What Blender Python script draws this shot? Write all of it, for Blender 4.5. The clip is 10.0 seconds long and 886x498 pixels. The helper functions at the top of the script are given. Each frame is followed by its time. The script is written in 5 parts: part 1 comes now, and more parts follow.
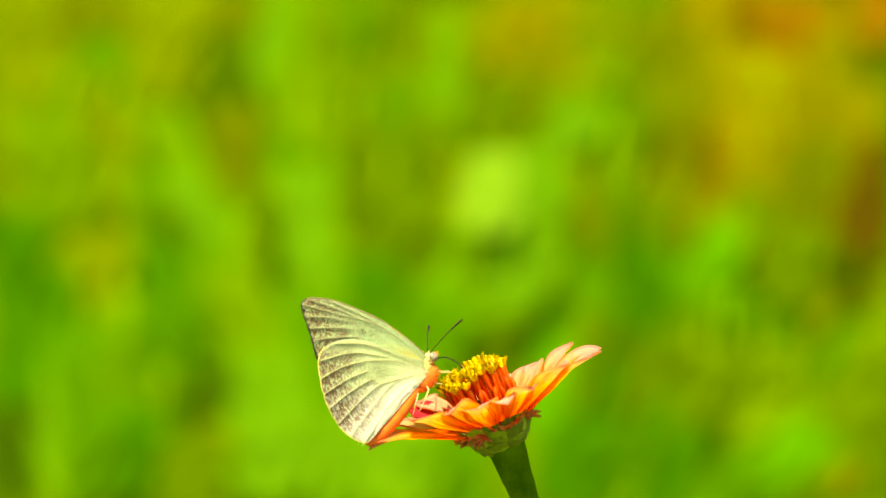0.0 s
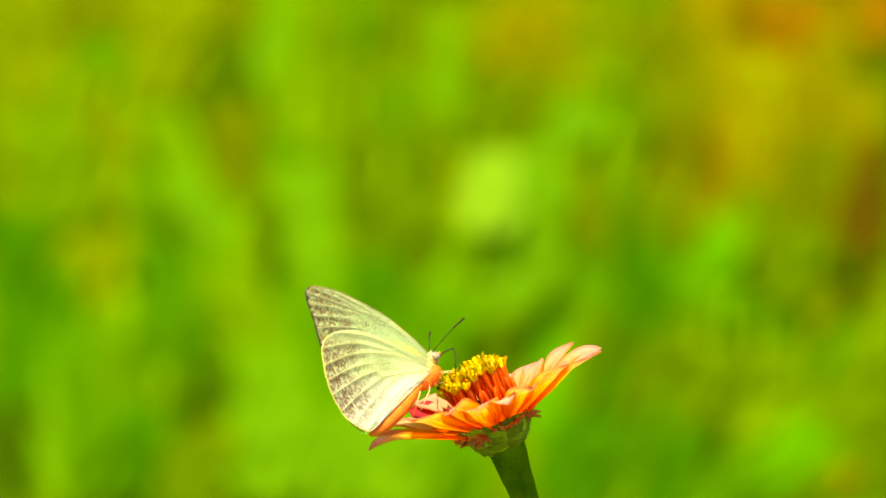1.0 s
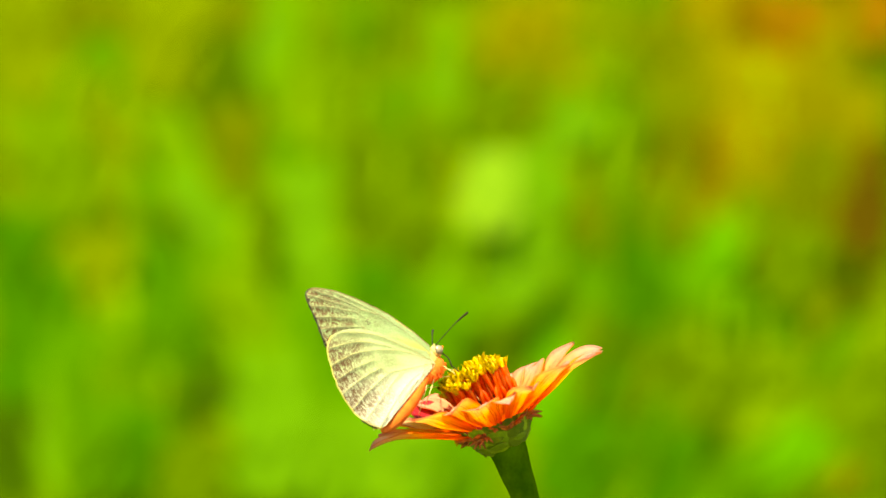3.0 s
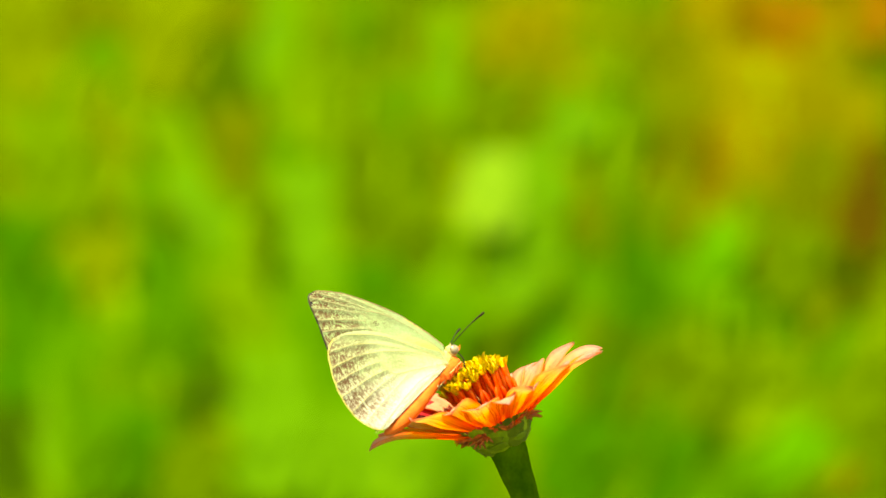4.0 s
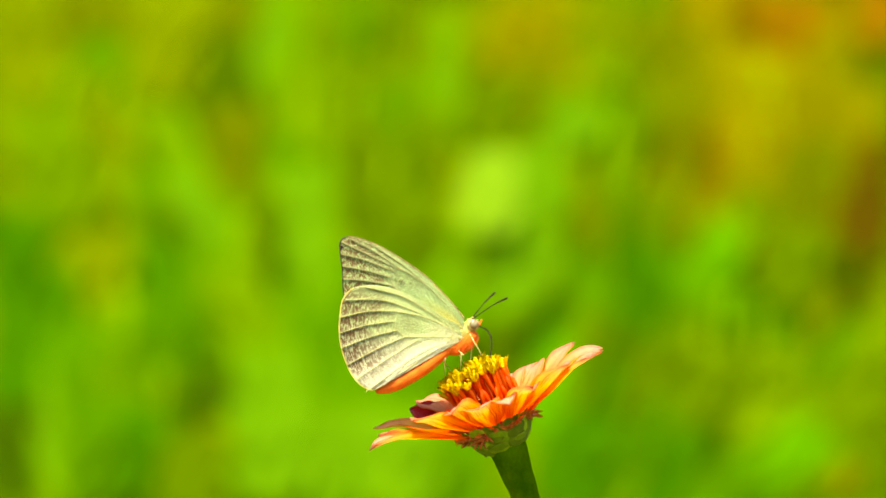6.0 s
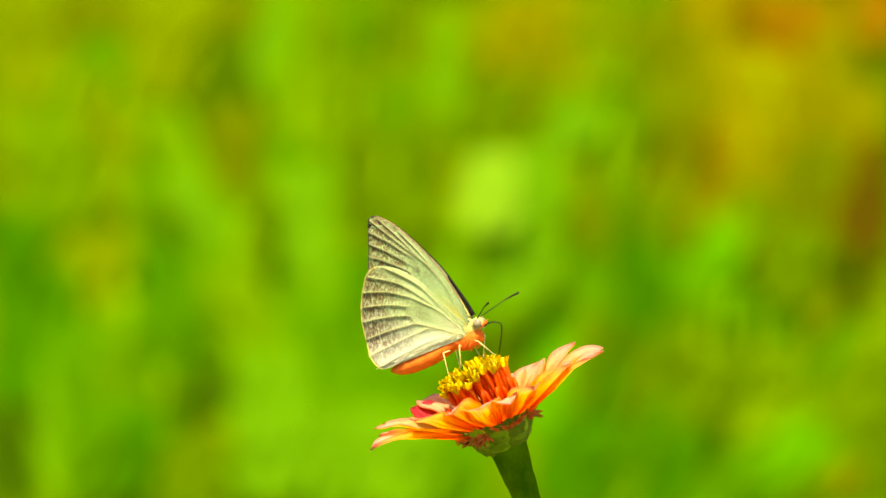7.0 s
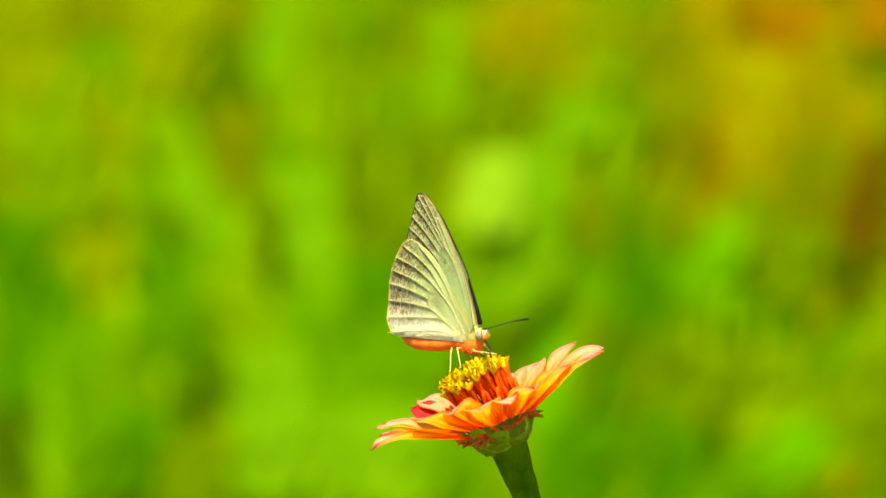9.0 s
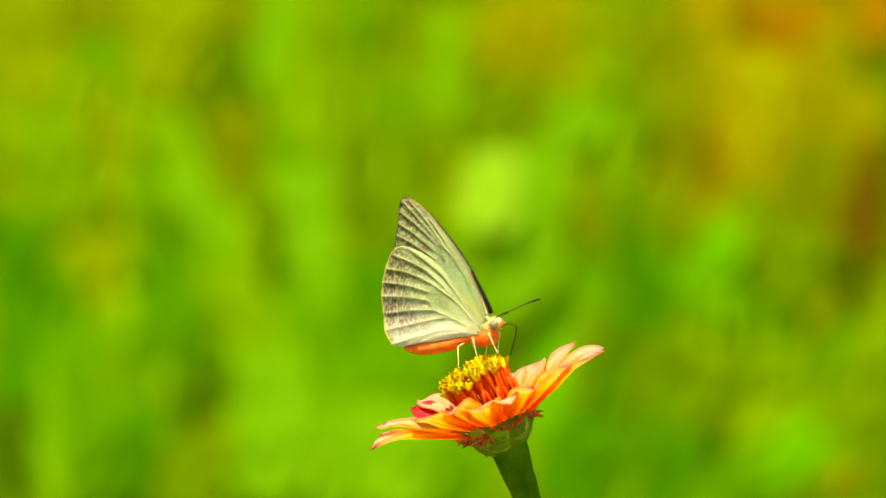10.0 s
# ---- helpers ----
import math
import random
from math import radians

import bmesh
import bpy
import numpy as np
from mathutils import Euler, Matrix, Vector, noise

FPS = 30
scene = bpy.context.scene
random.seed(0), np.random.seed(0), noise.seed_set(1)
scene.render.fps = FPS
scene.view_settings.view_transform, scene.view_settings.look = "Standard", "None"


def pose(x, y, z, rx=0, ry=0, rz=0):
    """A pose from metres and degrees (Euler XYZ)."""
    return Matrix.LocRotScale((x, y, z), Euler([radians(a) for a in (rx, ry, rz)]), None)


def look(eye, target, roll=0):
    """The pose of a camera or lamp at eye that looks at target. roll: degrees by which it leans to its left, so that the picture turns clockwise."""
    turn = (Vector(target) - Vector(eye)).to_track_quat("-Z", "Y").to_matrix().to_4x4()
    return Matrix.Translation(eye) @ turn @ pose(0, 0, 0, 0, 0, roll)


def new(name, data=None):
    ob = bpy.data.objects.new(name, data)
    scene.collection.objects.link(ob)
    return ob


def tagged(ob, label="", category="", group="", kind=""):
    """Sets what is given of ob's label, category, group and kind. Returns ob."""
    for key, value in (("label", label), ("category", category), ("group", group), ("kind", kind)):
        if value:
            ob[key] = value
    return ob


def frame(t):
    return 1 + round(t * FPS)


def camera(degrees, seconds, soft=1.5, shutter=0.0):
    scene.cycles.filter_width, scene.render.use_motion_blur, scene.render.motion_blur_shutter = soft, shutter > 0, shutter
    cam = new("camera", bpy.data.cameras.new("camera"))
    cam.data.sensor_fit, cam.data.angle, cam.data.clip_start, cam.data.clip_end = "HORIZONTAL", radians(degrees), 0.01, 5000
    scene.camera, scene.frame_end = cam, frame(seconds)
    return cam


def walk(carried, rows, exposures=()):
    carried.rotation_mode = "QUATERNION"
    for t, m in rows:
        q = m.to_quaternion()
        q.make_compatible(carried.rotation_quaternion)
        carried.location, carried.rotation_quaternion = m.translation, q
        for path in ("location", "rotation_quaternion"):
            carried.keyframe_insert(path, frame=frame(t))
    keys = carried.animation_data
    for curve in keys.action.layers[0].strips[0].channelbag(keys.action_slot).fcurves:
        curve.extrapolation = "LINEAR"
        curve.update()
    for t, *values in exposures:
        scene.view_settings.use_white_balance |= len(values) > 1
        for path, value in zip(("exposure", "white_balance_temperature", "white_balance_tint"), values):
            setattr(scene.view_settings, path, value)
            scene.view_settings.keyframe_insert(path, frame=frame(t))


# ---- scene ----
# ---------- camera: a long lens on a tripod, 1.57 m from the bloom, looking 9 degrees down ----------
cam = camera(8.0, 10.0, soft=1.6, shutter=0.5)
cam.data.dof.use_dof = True
cam.data.dof.focus_distance = 1.567
cam.data.dof.aperture_fstop = 11.0
EYE = pose(0, -1.55, 0.95, 81, 0, 0)
walk(cam, [(0, EYE), (10, EYE)])

# ---------- light: high midday sun, a little to the camera's side, and clear sky ----------
SUN_DIR = Vector((-0.12, -0.29, 0.95)).normalized()
world = bpy.data.worlds.new("world")
scene.world = world
world.use_nodes = True
wn = world.node_tree.nodes
sky = wn.new("ShaderNodeTexSky")
sky.sky_type = "NISHITA"
sky.sun_disc = False
sky.sun_elevation = math.asin(SUN_DIR.z)
sky.sun_rotation = math.atan2(SUN_DIR.x, SUN_DIR.y)
wn["Background"].inputs["Strength"].default_value = 0.13
world.node_tree.links.new(sky.outputs[0], wn["Background"].inputs[0])
sun = new("sun", bpy.data.lights.new("sun", "SUN"))
sun.data.energy = 5.0
sun.data.angle = radians(0.5)
sun.data.color = (1.0, 0.94, 0.84)
sun.matrix_world = look(SUN_DIR * 10, (0, 0, 0))
scene.view_settings.exposure = 1.50
scene.view_settings.use_white_balance = True
scene.view_settings.white_balance_temperature = 8000


# ---------- materials ----------
def nodes_of(name):
    m = bpy.data.materials.new(name)
    m.use_nodes = True
    nt = m.node_tree
    return m, nt, nt.nodes, nt.links, nt.nodes["Principled BSDF"], nt.nodes["Material Output"]


def ramp(nodes, links, fac, stops):
    r = nodes.new("ShaderNodeValToRGB")
    el = r.color_ramp.elements
    while len(el) < len(stops):
        el.new(0.5)
    for e, (p, c) in zip(el, stops):
        e.position, e.color = p, (*c, 1)
    links.new(fac, r.inputs[0])
    return r.outputs[0]


def noise_of(nodes, links, vec, scale, detail=3.0, rough=0.6):
    n = nodes.new("ShaderNodeTexNoise")
    n.inputs["Scale"].default_value, n.inputs["Detail"].default_value = scale, detail
    n.inputs["Roughness"].default_value = rough
    if vec is not None:
        links.new(vec, n.inputs["Vector"])
    return n.outputs[0]


def blend(nodes, links, kind, fac, a, b):
    m = nodes.new("ShaderNodeMix")
    m.data_type, m.blend_type = "RGBA", kind
    for sock, val in ((m.inputs[0], fac), (m.inputs[6], a), (m.inputs[7], b)):
        if isinstance(val, (int, float)):
            sock.default_value = val
        elif isinstance(val, tuple):
            sock.default_value = (*val, 1)
        else:
            links.new(val, sock)
    return m.outputs[2]


def calc(nodes, links, op, a, b=0.0, clamp=False):
    m = nodes.new("ShaderNodeMath")
    m.operation, m.use_clamp = op, clamp
    for sock, val in ((m.inputs[0], a), (m.inputs[1], b)):
        if isinstance(val, (int, float)):
            sock.default_value = val
        else:
            links.new(val, sock)
    return m.outputs[0]


def finish(nt, bsdf, out, colour, rough, trans, trans_colour=None, bump=None, bump_height=0.0002, bump_strength=0.5, spec=0.4):
    nodes, links = nt.nodes, nt.links
    links.new(colour, bsdf.inputs["Base Color"])
    bsdf.inputs["Roughness"].default_value = rough
    bsdf.inputs["Specular IOR Level"].default_value = spec
    normal = None
    if bump is not None:
        b = nodes.new("ShaderNodeBump")
        b.inputs["Strength"].default_value, b.inputs["Distance"].default_value = bump_strength, bump_height
        links.new(bump, b.inputs["Height"])
        normal = b.outputs[0]
        links.new(normal, bsdf.inputs["Normal"])
    if trans > 0:
        tr = nodes.new("ShaderNodeBsdfTranslucent")
        links.new(trans_colour if trans_colour is not None else colour, tr.inputs[0])
        if normal is not None:
            links.new(normal, tr.inputs["Normal"])
        mx = nodes.new("ShaderNodeMixShader")
        mx.inputs[0].default_value = trans
        links.new(bsdf.outputs[0], mx.inputs[1])
        links.new(tr.outputs[0], mx.inputs[2])
        links.new(mx.outputs[0], out.inputs[0])


def coords(nodes, which="Object"):
    return nodes.new("ShaderNodeTexCoord").outputs[which]


def organic(name, dark, light, scale, rough=0.5, trans=0.0, fine=None, bump_height=0.0002, jitter=0.0, spec=0.4):
    """A plant surface: two tones in patches, fine grain and relief; jitter varies piece by piece."""
    m, nt, nodes, links, bsdf, out = nodes_of(name)
    vec = coords(nodes)
    col = ramp(nodes, links, noise_of(nodes, links, vec, scale), [(0.32, dark), (0.68, light)])
    grain = noise_of(nodes, links, vec, fine or scale * 9, 4.0)
    col = blend(nodes, links, "MULTIPLY", 0.5, col, ramp(nodes, links, grain, [(0.25, (0.55, 0.55, 0.55)), (0.7, (1.1, 1.1, 1.1))]))
    if jitter:
        info = nodes.new("ShaderNodeObjectInfo").outputs["Random"]
        col = blend(nodes, links, "MULTIPLY", 1.0, col, ramp(nodes, links, info, [(0.0, (1 - jitter,) * 3), (1.0, (1 + jitter * 0.4,) * 3)]))
    finish(nt, bsdf, out, col, rough, trans, None, grain, bump_height, 0.5, spec)
    return m


def foliage(name, dark, light, scale=14.0, trans=0.5):
    """Leaves gathered in one mesh or many: tone varies leaf by leaf and in drifts."""
    m, nt, nodes, links, bsdf, out = nodes_of(name)
    vec = coords(nodes)
    isl = nodes.new("ShaderNodeNewGeometry").outputs["Random Per Island"]
    drift = noise_of(nodes, links, vec, scale)
    mixv = calc(nodes, links, "ADD", calc(nodes, links, "MULTIPLY", isl, 0.5), calc(nodes, links, "MULTIPLY", drift, 0.5))
    col = ramp(nodes, links, mixv, [(0.28, dark), (0.72, light)])
    grain = noise_of(nodes, links, vec, 260.0)
    col = blend(nodes, links, "MULTIPLY", 0.35, col, ramp(nodes, links, grain, [(0.3, (0.6, 0.6, 0.6)), (0.7, (1.0, 1.0, 1.0))]))
    finish(nt, bsdf, out, col, 0.75, trans, None, grain, 0.0006, 0.4, 0.03)
    return m


def petal_face(name, inner, outer, tip, trans):
    """Ray petal: colour runs from the base to the tip, fine lengthwise furrows."""
    m, nt, nodes, links, bsdf, out = nodes_of(name)
    uv = coords(nodes, "UV")
    sep = nodes.new("ShaderNodeSeparateXYZ")
    links.new(uv, sep.inputs[0])
    along, over = sep.outputs[1], sep.outputs[0]
    wob = noise_of(nodes, links, coords(nodes), 260.0)
    along2 = calc(nodes, links, "ADD", along, calc(nodes, links, "MULTIPLY", calc(nodes, links, "SUBTRACT", wob, 0.5), 0.35))
    col = ramp(nodes, links, along2, [(0.22, inner), (0.58, outer), (1.0, tip)])
    stretch = nodes.new("ShaderNodeMapping")
    stretch.inputs["Scale"].default_value = (30.0, 1.1, 1.0)
    links.new(uv, stretch.inputs[0])
    furrow = noise_of(nodes, links, stretch.outputs[0], 1.0, 3.0)
    col = blend(nodes, links, "MULTIPLY", 0.75, col, ramp(nodes, links, furrow, [(0.37, (0.62, 0.14, 0.09)), (0.46, (1.0, 1.0, 1.0))]))
    # redder edges: petal tint, and the shade between petals put into the colour
    rim = calc(nodes, links, "ABSOLUTE", calc(nodes, links, "MULTIPLY_ADD", over, 2.0))
    rim.node.inputs[0].links[0].from_node.inputs[2].default_value = -1.0
    rim = calc(nodes, links, "ADD", rim, calc(nodes, links, "MULTIPLY", calc(nodes, links, "SUBTRACT", wob, 0.5), 0.5))
    col = blend(nodes, links, "MULTIPLY", 0.6, col, ramp(nodes, links, rim, [(0.74, (1.0, 1.0, 1.0)), (1.05, (0.92, 0.50, 0.48))]))
    stain = noise_of(nodes, links, coords(nodes), 420.0, 4.0)
    col = blend(nodes, links, "MULTIPLY", 0.3, col, ramp(nodes, links, stain, [(0.3, (0.8, 0.6, 0.5)), (0.5, (1.0, 1.0, 1.0))]))
    finish(nt, bsdf, out, col, 0.5, trans, None, furrow, 0.0005, 0.8, 0.15)
    return m


def wing_face(name, pale, base, band, dark_from, trans, speckle=1.0, white=None, lead=(0.22, 0.38)):
    """Scaled wing membrane: pale field, yellower root, mottled dark band near the margin.
    The first map runs 0 to 1 from root to margin; the second holds the distance to the nearest vein."""
    m, nt, nodes, links, bsdf, out = nodes_of(name)
    uv = coords(nodes, "UV")
    sep = nodes.new("ShaderNodeSeparateXYZ")
    links.new(uv, sep.inputs[0])
    along = sep.outputs[1]
    net = nodes.new("ShaderNodeUVMap")
    net.uv_map = "net"
    nsep = nodes.new("ShaderNodeSeparateXYZ")
    links.new(net.outputs[0], nsep.inputs[0])
    apart = nsep.outputs[0]
    obj = coords(nodes)
    big = noise_of(nodes, links, obj, 190.0, 3.0)
    edge = calc(nodes, links, "ADD", along, calc(nodes, links, "MULTIPLY", calc(nodes, links, "SUBTRACT", big, 0.5), 0.60))
    inband = ramp(nodes, links, edge, [(dark_from - 0.26, (0, 0, 0)), (dark_from + 0.22, (1, 1, 1))])
    cross = nodes.new("ShaderNodeMapping")
    cross.inputs["Scale"].default_value = (4.6, 62.0, 1.0)
    links.new(uv, cross.inputs[0])
    strig = noise_of(nodes, links, cross.outputs[0], 1.0, 3.0, 0.7)
    fine = noise_of(nodes, links, obj, 1700.0, 3.0, 0.7)
    mott = noise_of(nodes, links, obj, 520.0, 3.0, 0.65)
    mixed = calc(nodes, links, "ADD", calc(nodes, links, "MULTIPLY", strig, 0.60), calc(nodes, links, "ADD", calc(nodes, links, "MULTIPLY", fine, 0.15), calc(nodes, links, "MULTIPLY", mott, 0.25)))
    flecks = ramp(nodes, links, mixed, [(0.475, (1, 1, 1)), (0.58, (0.06, 0.06, 0.06))])
    between = ramp(nodes, links, apart, [(0.04, (0.65, 0.65, 0.65)), (0.22, (1, 1, 1))])
    amount = calc(nodes, links, "MULTIPLY", calc(nodes, links, "MULTIPLY", calc(nodes, links, "MULTIPLY", inband, flecks), between), speckle, True)
    round_edge = calc(nodes, links, "ADD", calc(nodes, links, "MULTIPLY", sep.outputs[0], 1 / 11), calc(nodes, links, "MULTIPLY", calc(nodes, links, "SUBTRACT", big, 0.5), 0.12))
    # the leading edge carries no band
    amount = calc(nodes, links, "MULTIPLY", amount, ramp(nodes, links, round_edge, [(lead[0], (0.12, 0.12, 0.12)), (lead[1], (1, 1, 1))]))
    field = ramp(nodes, links, calc(nodes, links, "ADD", along, calc(nodes, links, "MULTIPLY", big, 0.25)), [(0.16, base), (0.48, pale)])
    tone = noise_of(nodes, links, obj, 110.0, 4.0)
    field = blend(nodes, links, "MULTIPLY", 0.5, field, ramp(nodes, links, tone, [(0.3, (0.78, 0.82, 0.55)), (0.65, (1, 1, 1))]))
    if white is not None:
        # the fold along the body: whitish and free of the dark band
        field = blend(nodes, links, "MIX", ramp(nodes, links, round_edge, [(0.47, (0, 0, 0)), (0.62, (1, 1, 1))]), field, white)
        amount = calc(nodes, links, "MULTIPLY", amount, ramp(nodes, links, round_edge, [(0.60, (1, 1, 1)), (0.76, (0.1, 0.1, 0.1))]))
    col = blend(nodes, links, "MIX", amount, field, band)
    col = blend(nodes, links, "MULTIPLY", 0.4, col, ramp(nodes, links, fine, [(0.3, (0.7, 0.7, 0.65)), (0.6, (1, 1, 1))]))
    relief = calc(nodes, links, "ADD", calc(nodes, links, "MULTIPLY", strig, 0.9), calc(nodes, links, "MULTIPLY", fine, 0.5))
    finish(nt, bsdf, out, col, 0.6, trans, None, relief, 0.0004, 0.8, 0.25)
    return m


M_STEM = organic("zinnia_stem", (0.028, 0.078, 0.0), (0.068, 0.145, 0.0), 120, 0.8, 0.0, 1400, spec=0.0)
M_BRACT = organic("bract_green", (0.14, 0.25, 0.004), (0.34, 0.44, 0.014), 160, 0.65, 0.2, 1500, jitter=0.55, spec=0.12)
M_FRINGE = organic("bract_fringe", (0.50, 0.07, 0.004), (0.80, 0.27, 0.02), 400, 0.7, 0.3, 2200, jitter=0.4)
M_PETAL_UP = petal_face("petal_upper", (0.94, 0.26, 0.03), (0.96, 0.53, 0.15), (0.96, 0.56, 0.40), 0.70)
M_PETAL_LOW = petal_face("petal_under", (0.96, 0.46, 0.010), (0.98, 0.77, 0.08), (0.97, 0.60, 0.26), 0.87)
M_PETAL_RED = petal_face("petal_crimson", (0.26, 0.002, 0.006), (0.30, 0.003, 0.010), (0.40, 0.015, 0.015), 0.2)
M_PETAL_PALE = petal_face("petal_faded", (0.76, 0.18, 0.05), (0.80, 0.33, 0.13), (0.76, 0.28, 0.16), 0.4)
M_FLORET_Y = organic("floret_yellow", (0.95, 0.68, 0.0), (0.98, 0.80, 0.002), 600, 0.6, 0.6, 2500, jitter=0.15)
M_FLORET_R = organic("floret_red", (0.94, 0.08, 0.002), (0.97, 0.30, 0.004), 500, 0.6, 0.7, 2500, jitter=0.3)
M_RECEPT = organic("receptacle", (0.30, 0.012, 0.002), (0.45, 0.04, 0.004), 500, 0.7)
M_FW_UNDER = wing_face("forewing_underside", (0.49, 0.68, 0.28), (0.76, 0.74, 0.18), (0.17, 0.095, 0.032), 0.56, 0.42, 1.0, None, (0.14, 0.34))
M_HW_UNDER = wing_face("hindwing_underside", (0.54, 0.68, 0.29), (0.76, 0.79, 0.45), (0.18, 0.105, 0.04), 0.60, 0.42, 1.0, (0.76, 0.80, 0.52))
M_W_UPPER = wing_face("wing_upperside", (0.60, 0.64, 0.34), (0.64, 0.66, 0.34), (0.012, 0.008, 0.006), 0.80, 0.3, 2.0)
M_VEIN = organic("vein_cream", (0.62, 0.58, 0.17), (0.74, 0.70, 0.27), 500, 0.6, 0.2, 3000, 0.0001)
M_VEIN_FORE = organic("vein_tan", (0.42, 0.36, 0.14), (0.60, 0.52, 0.22), 500, 0.6, 0.2, 3000, 0.0001)
M_RIM = organic("rim_yellow", (0.66, 0.54, 0.08), (0.80, 0.70, 0.16), 700, 0.6, 0.2, 3000, 0.0001)
M_COSTA = organic("costa_brown", (0.22, 0.12, 0.04), (0.40, 0.24, 0.09), 500, 0.6, 0.1, 3000, 0.0001)
M_SPOT = organic("spot_brown", (0.14, 0.12, 0.04), (0.26, 0.22, 0.09), 2500, 0.6, 0.0, 4000, 0.0001)
M_EDGE = organic("edge_brown", (0.015, 0.009, 0.004), (0.07, 0.04, 0.014), 900, 0.6, 0.1, 3000, 0.0001)
# Black of the far costa, which also paints the shade between the wings.
M_BLACK = organic("black_edge_and_shade", (0.008, 0.006, 0.005), (0.02, 0.014, 0.010), 900, 0.8, 0.0, 3000, 0.0001, spec=0.03)
M_FUR = organic("body_fur", (0.56, 0.52, 0.10), (0.76, 0.72, 0.22), 500, 0.9, 0.15, 3000, 0.0004)
M_FACE = organic("face_fur", (0.50, 0.36, 0.08), (0.70, 0.60, 0.20), 700, 0.9, 0.1, 3000, 0.0003)
M_HAIR = organic("wing_hair", (0.66, 0.66, 0.42), (0.84, 0.82, 0.58), 500, 0.8, 0.2, 3000, 0.0002)
M_BELLY = organic("abdomen_scales", (0.84, 0.13, 0.003), (0.92, 0.23, 0.012), 300, 0.8, 0.2, 3000, 0.0003)
M_EYE = organic("eye", (0.10, 0.07, 0.03), (0.34, 0.30, 0.14), 1100, 0.3, 0.0, 3000, 0.0001, spec=0.6)
M_DARKHORN = organic("antenna_brown", (0.012, 0.008, 0.005), (0.035, 0.022, 0.012), 900, 0.7, 0.0, 4000, 0.0001, spec=0.06)
M_LEG = organic("leg_cream", (0.60, 0.46, 0.10), (0.74, 0.62, 0.22), 900, 0.6, 0.1, 4000, 0.0001)
M_GROUND = organic("soil_and_grass", (0.075, 0.055, 0.02), (0.075, 0.125, 0.02), 6, 0.95, 0.0, 60, 0.01)
M_LEAF_BRIGHT = foliage("leaf_bright", (0.098, 0.259, 0.004), (0.130, 0.343, 0.005))
M_LEAF_PALE = foliage("leaf_pale", (0.194, 0.379, 0.014), (0.257, 0.502, 0.019))
M_LEAF_MID = foliage("leaf_mid", (0.059, 0.190, 0.000), (0.079, 0.251, 0.000))
M_LEAF_LIME = foliage("leaf_lime", (0.099, 0.210, 0.000), (0.132, 0.279, 0.000))
M_LEAF_FRESH = foliage("leaf_fresh", (0.078, 0.274, 0.000), (0.104, 0.363, 0.000))
M_LEAF_YELLOW = foliage("leaf_yellow", (0.134, 0.198, 0.000), (0.178, 0.262, 0.000))
M_LEAF_OLIVE = foliage("leaf_olive", (0.107, 0.146, 0.000), (0.142, 0.194, 0.000))
M_LEAF_OLIVE_GREEN = foliage("leaf_olive_green", (0.083, 0.163, 0.000), (0.110, 0.216, 0.000))
M_BLADE = foliage("leaf_blade", (0.122, 0.230, 0.001), (0.162, 0.305, 0.002))
# Darker leaf tones: the shade between the plants is put into their colour.
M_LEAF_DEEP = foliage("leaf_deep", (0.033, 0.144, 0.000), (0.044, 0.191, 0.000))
M_LEAF_SHADE_OLIVE = foliage("leaf_shade_olive", (0.049, 0.110, 0.000), (0.065, 0.146, 0.000))
M_LEAF_SHADE = foliage("leaf_shade", (0.036, 0.091, 0.000), (0.047, 0.120, 0.000))
M_LEAF_GOLD = foliage("leaf_gold", (0.205, 0.205, 0.000), (0.271, 0.272, 0.000))
M_LEAF_STRAW = foliage("leaf_straw", (0.168, 0.170, 0.000), (0.223, 0.225, 0.000))
M_LEAF_RUSSET = foliage("leaf_russet", (0.208, 0.112, 0.001), (0.275, 0.148, 0.002))
M_LEAF_BRONZE = foliage("leaf_bronze", (0.163, 0.116, 0.000), (0.217, 0.154, 0.000))
M_LEAF_DRY = foliage("leaf_dry", (0.084, 0.056, 0.000), (0.111, 0.075, 0.000))
M_LEAF_BACK = foliage("leaf_back", (0.077, 0.156, 0.000), (0.102, 0.207, 0.000))
M_BLOOM_ORANGE = foliage("bloom_orange", (0.25, 0.085, 0.0), (0.31, 0.135, 0.001))
M_BLOOM_YELLOW = foliage("bloom_yellow", (0.28, 0.21, 0.0), (0.36, 0.275, 0.0))
M_STALK = organic("stalk_green", (0.10, 0.22, 0.0), (0.18, 0.32, 0.001), 40, 0.7, 0.0, 400, spec=0.05)


# ---------- mesh helpers ----------
def mesh_of(name, bm, mats, smooth=True):
    me = bpy.data.meshes.new(name)
    bm.normal_update()
    bm.to_mesh(me)
    bm.free()
    for m in mats if isinstance(mats, (list, tuple)) else [mats]:
        me.materials.append(m)
    if smooth:
        me.polygons.foreach_set("use_smooth", [True] * len(me.polygons))
    return me


def part(name, bm, material, parent=None, label="", at=None):
    me = bm if isinstance(bm, bpy.types.Mesh) else mesh_of(name, bm, material)
    ob = new(name, me)
    if parent is not None:
        ob.parent = parent
    if at is not None:
        ob.matrix_basis = at
    if label:
        tagged(ob, label)
    return ob


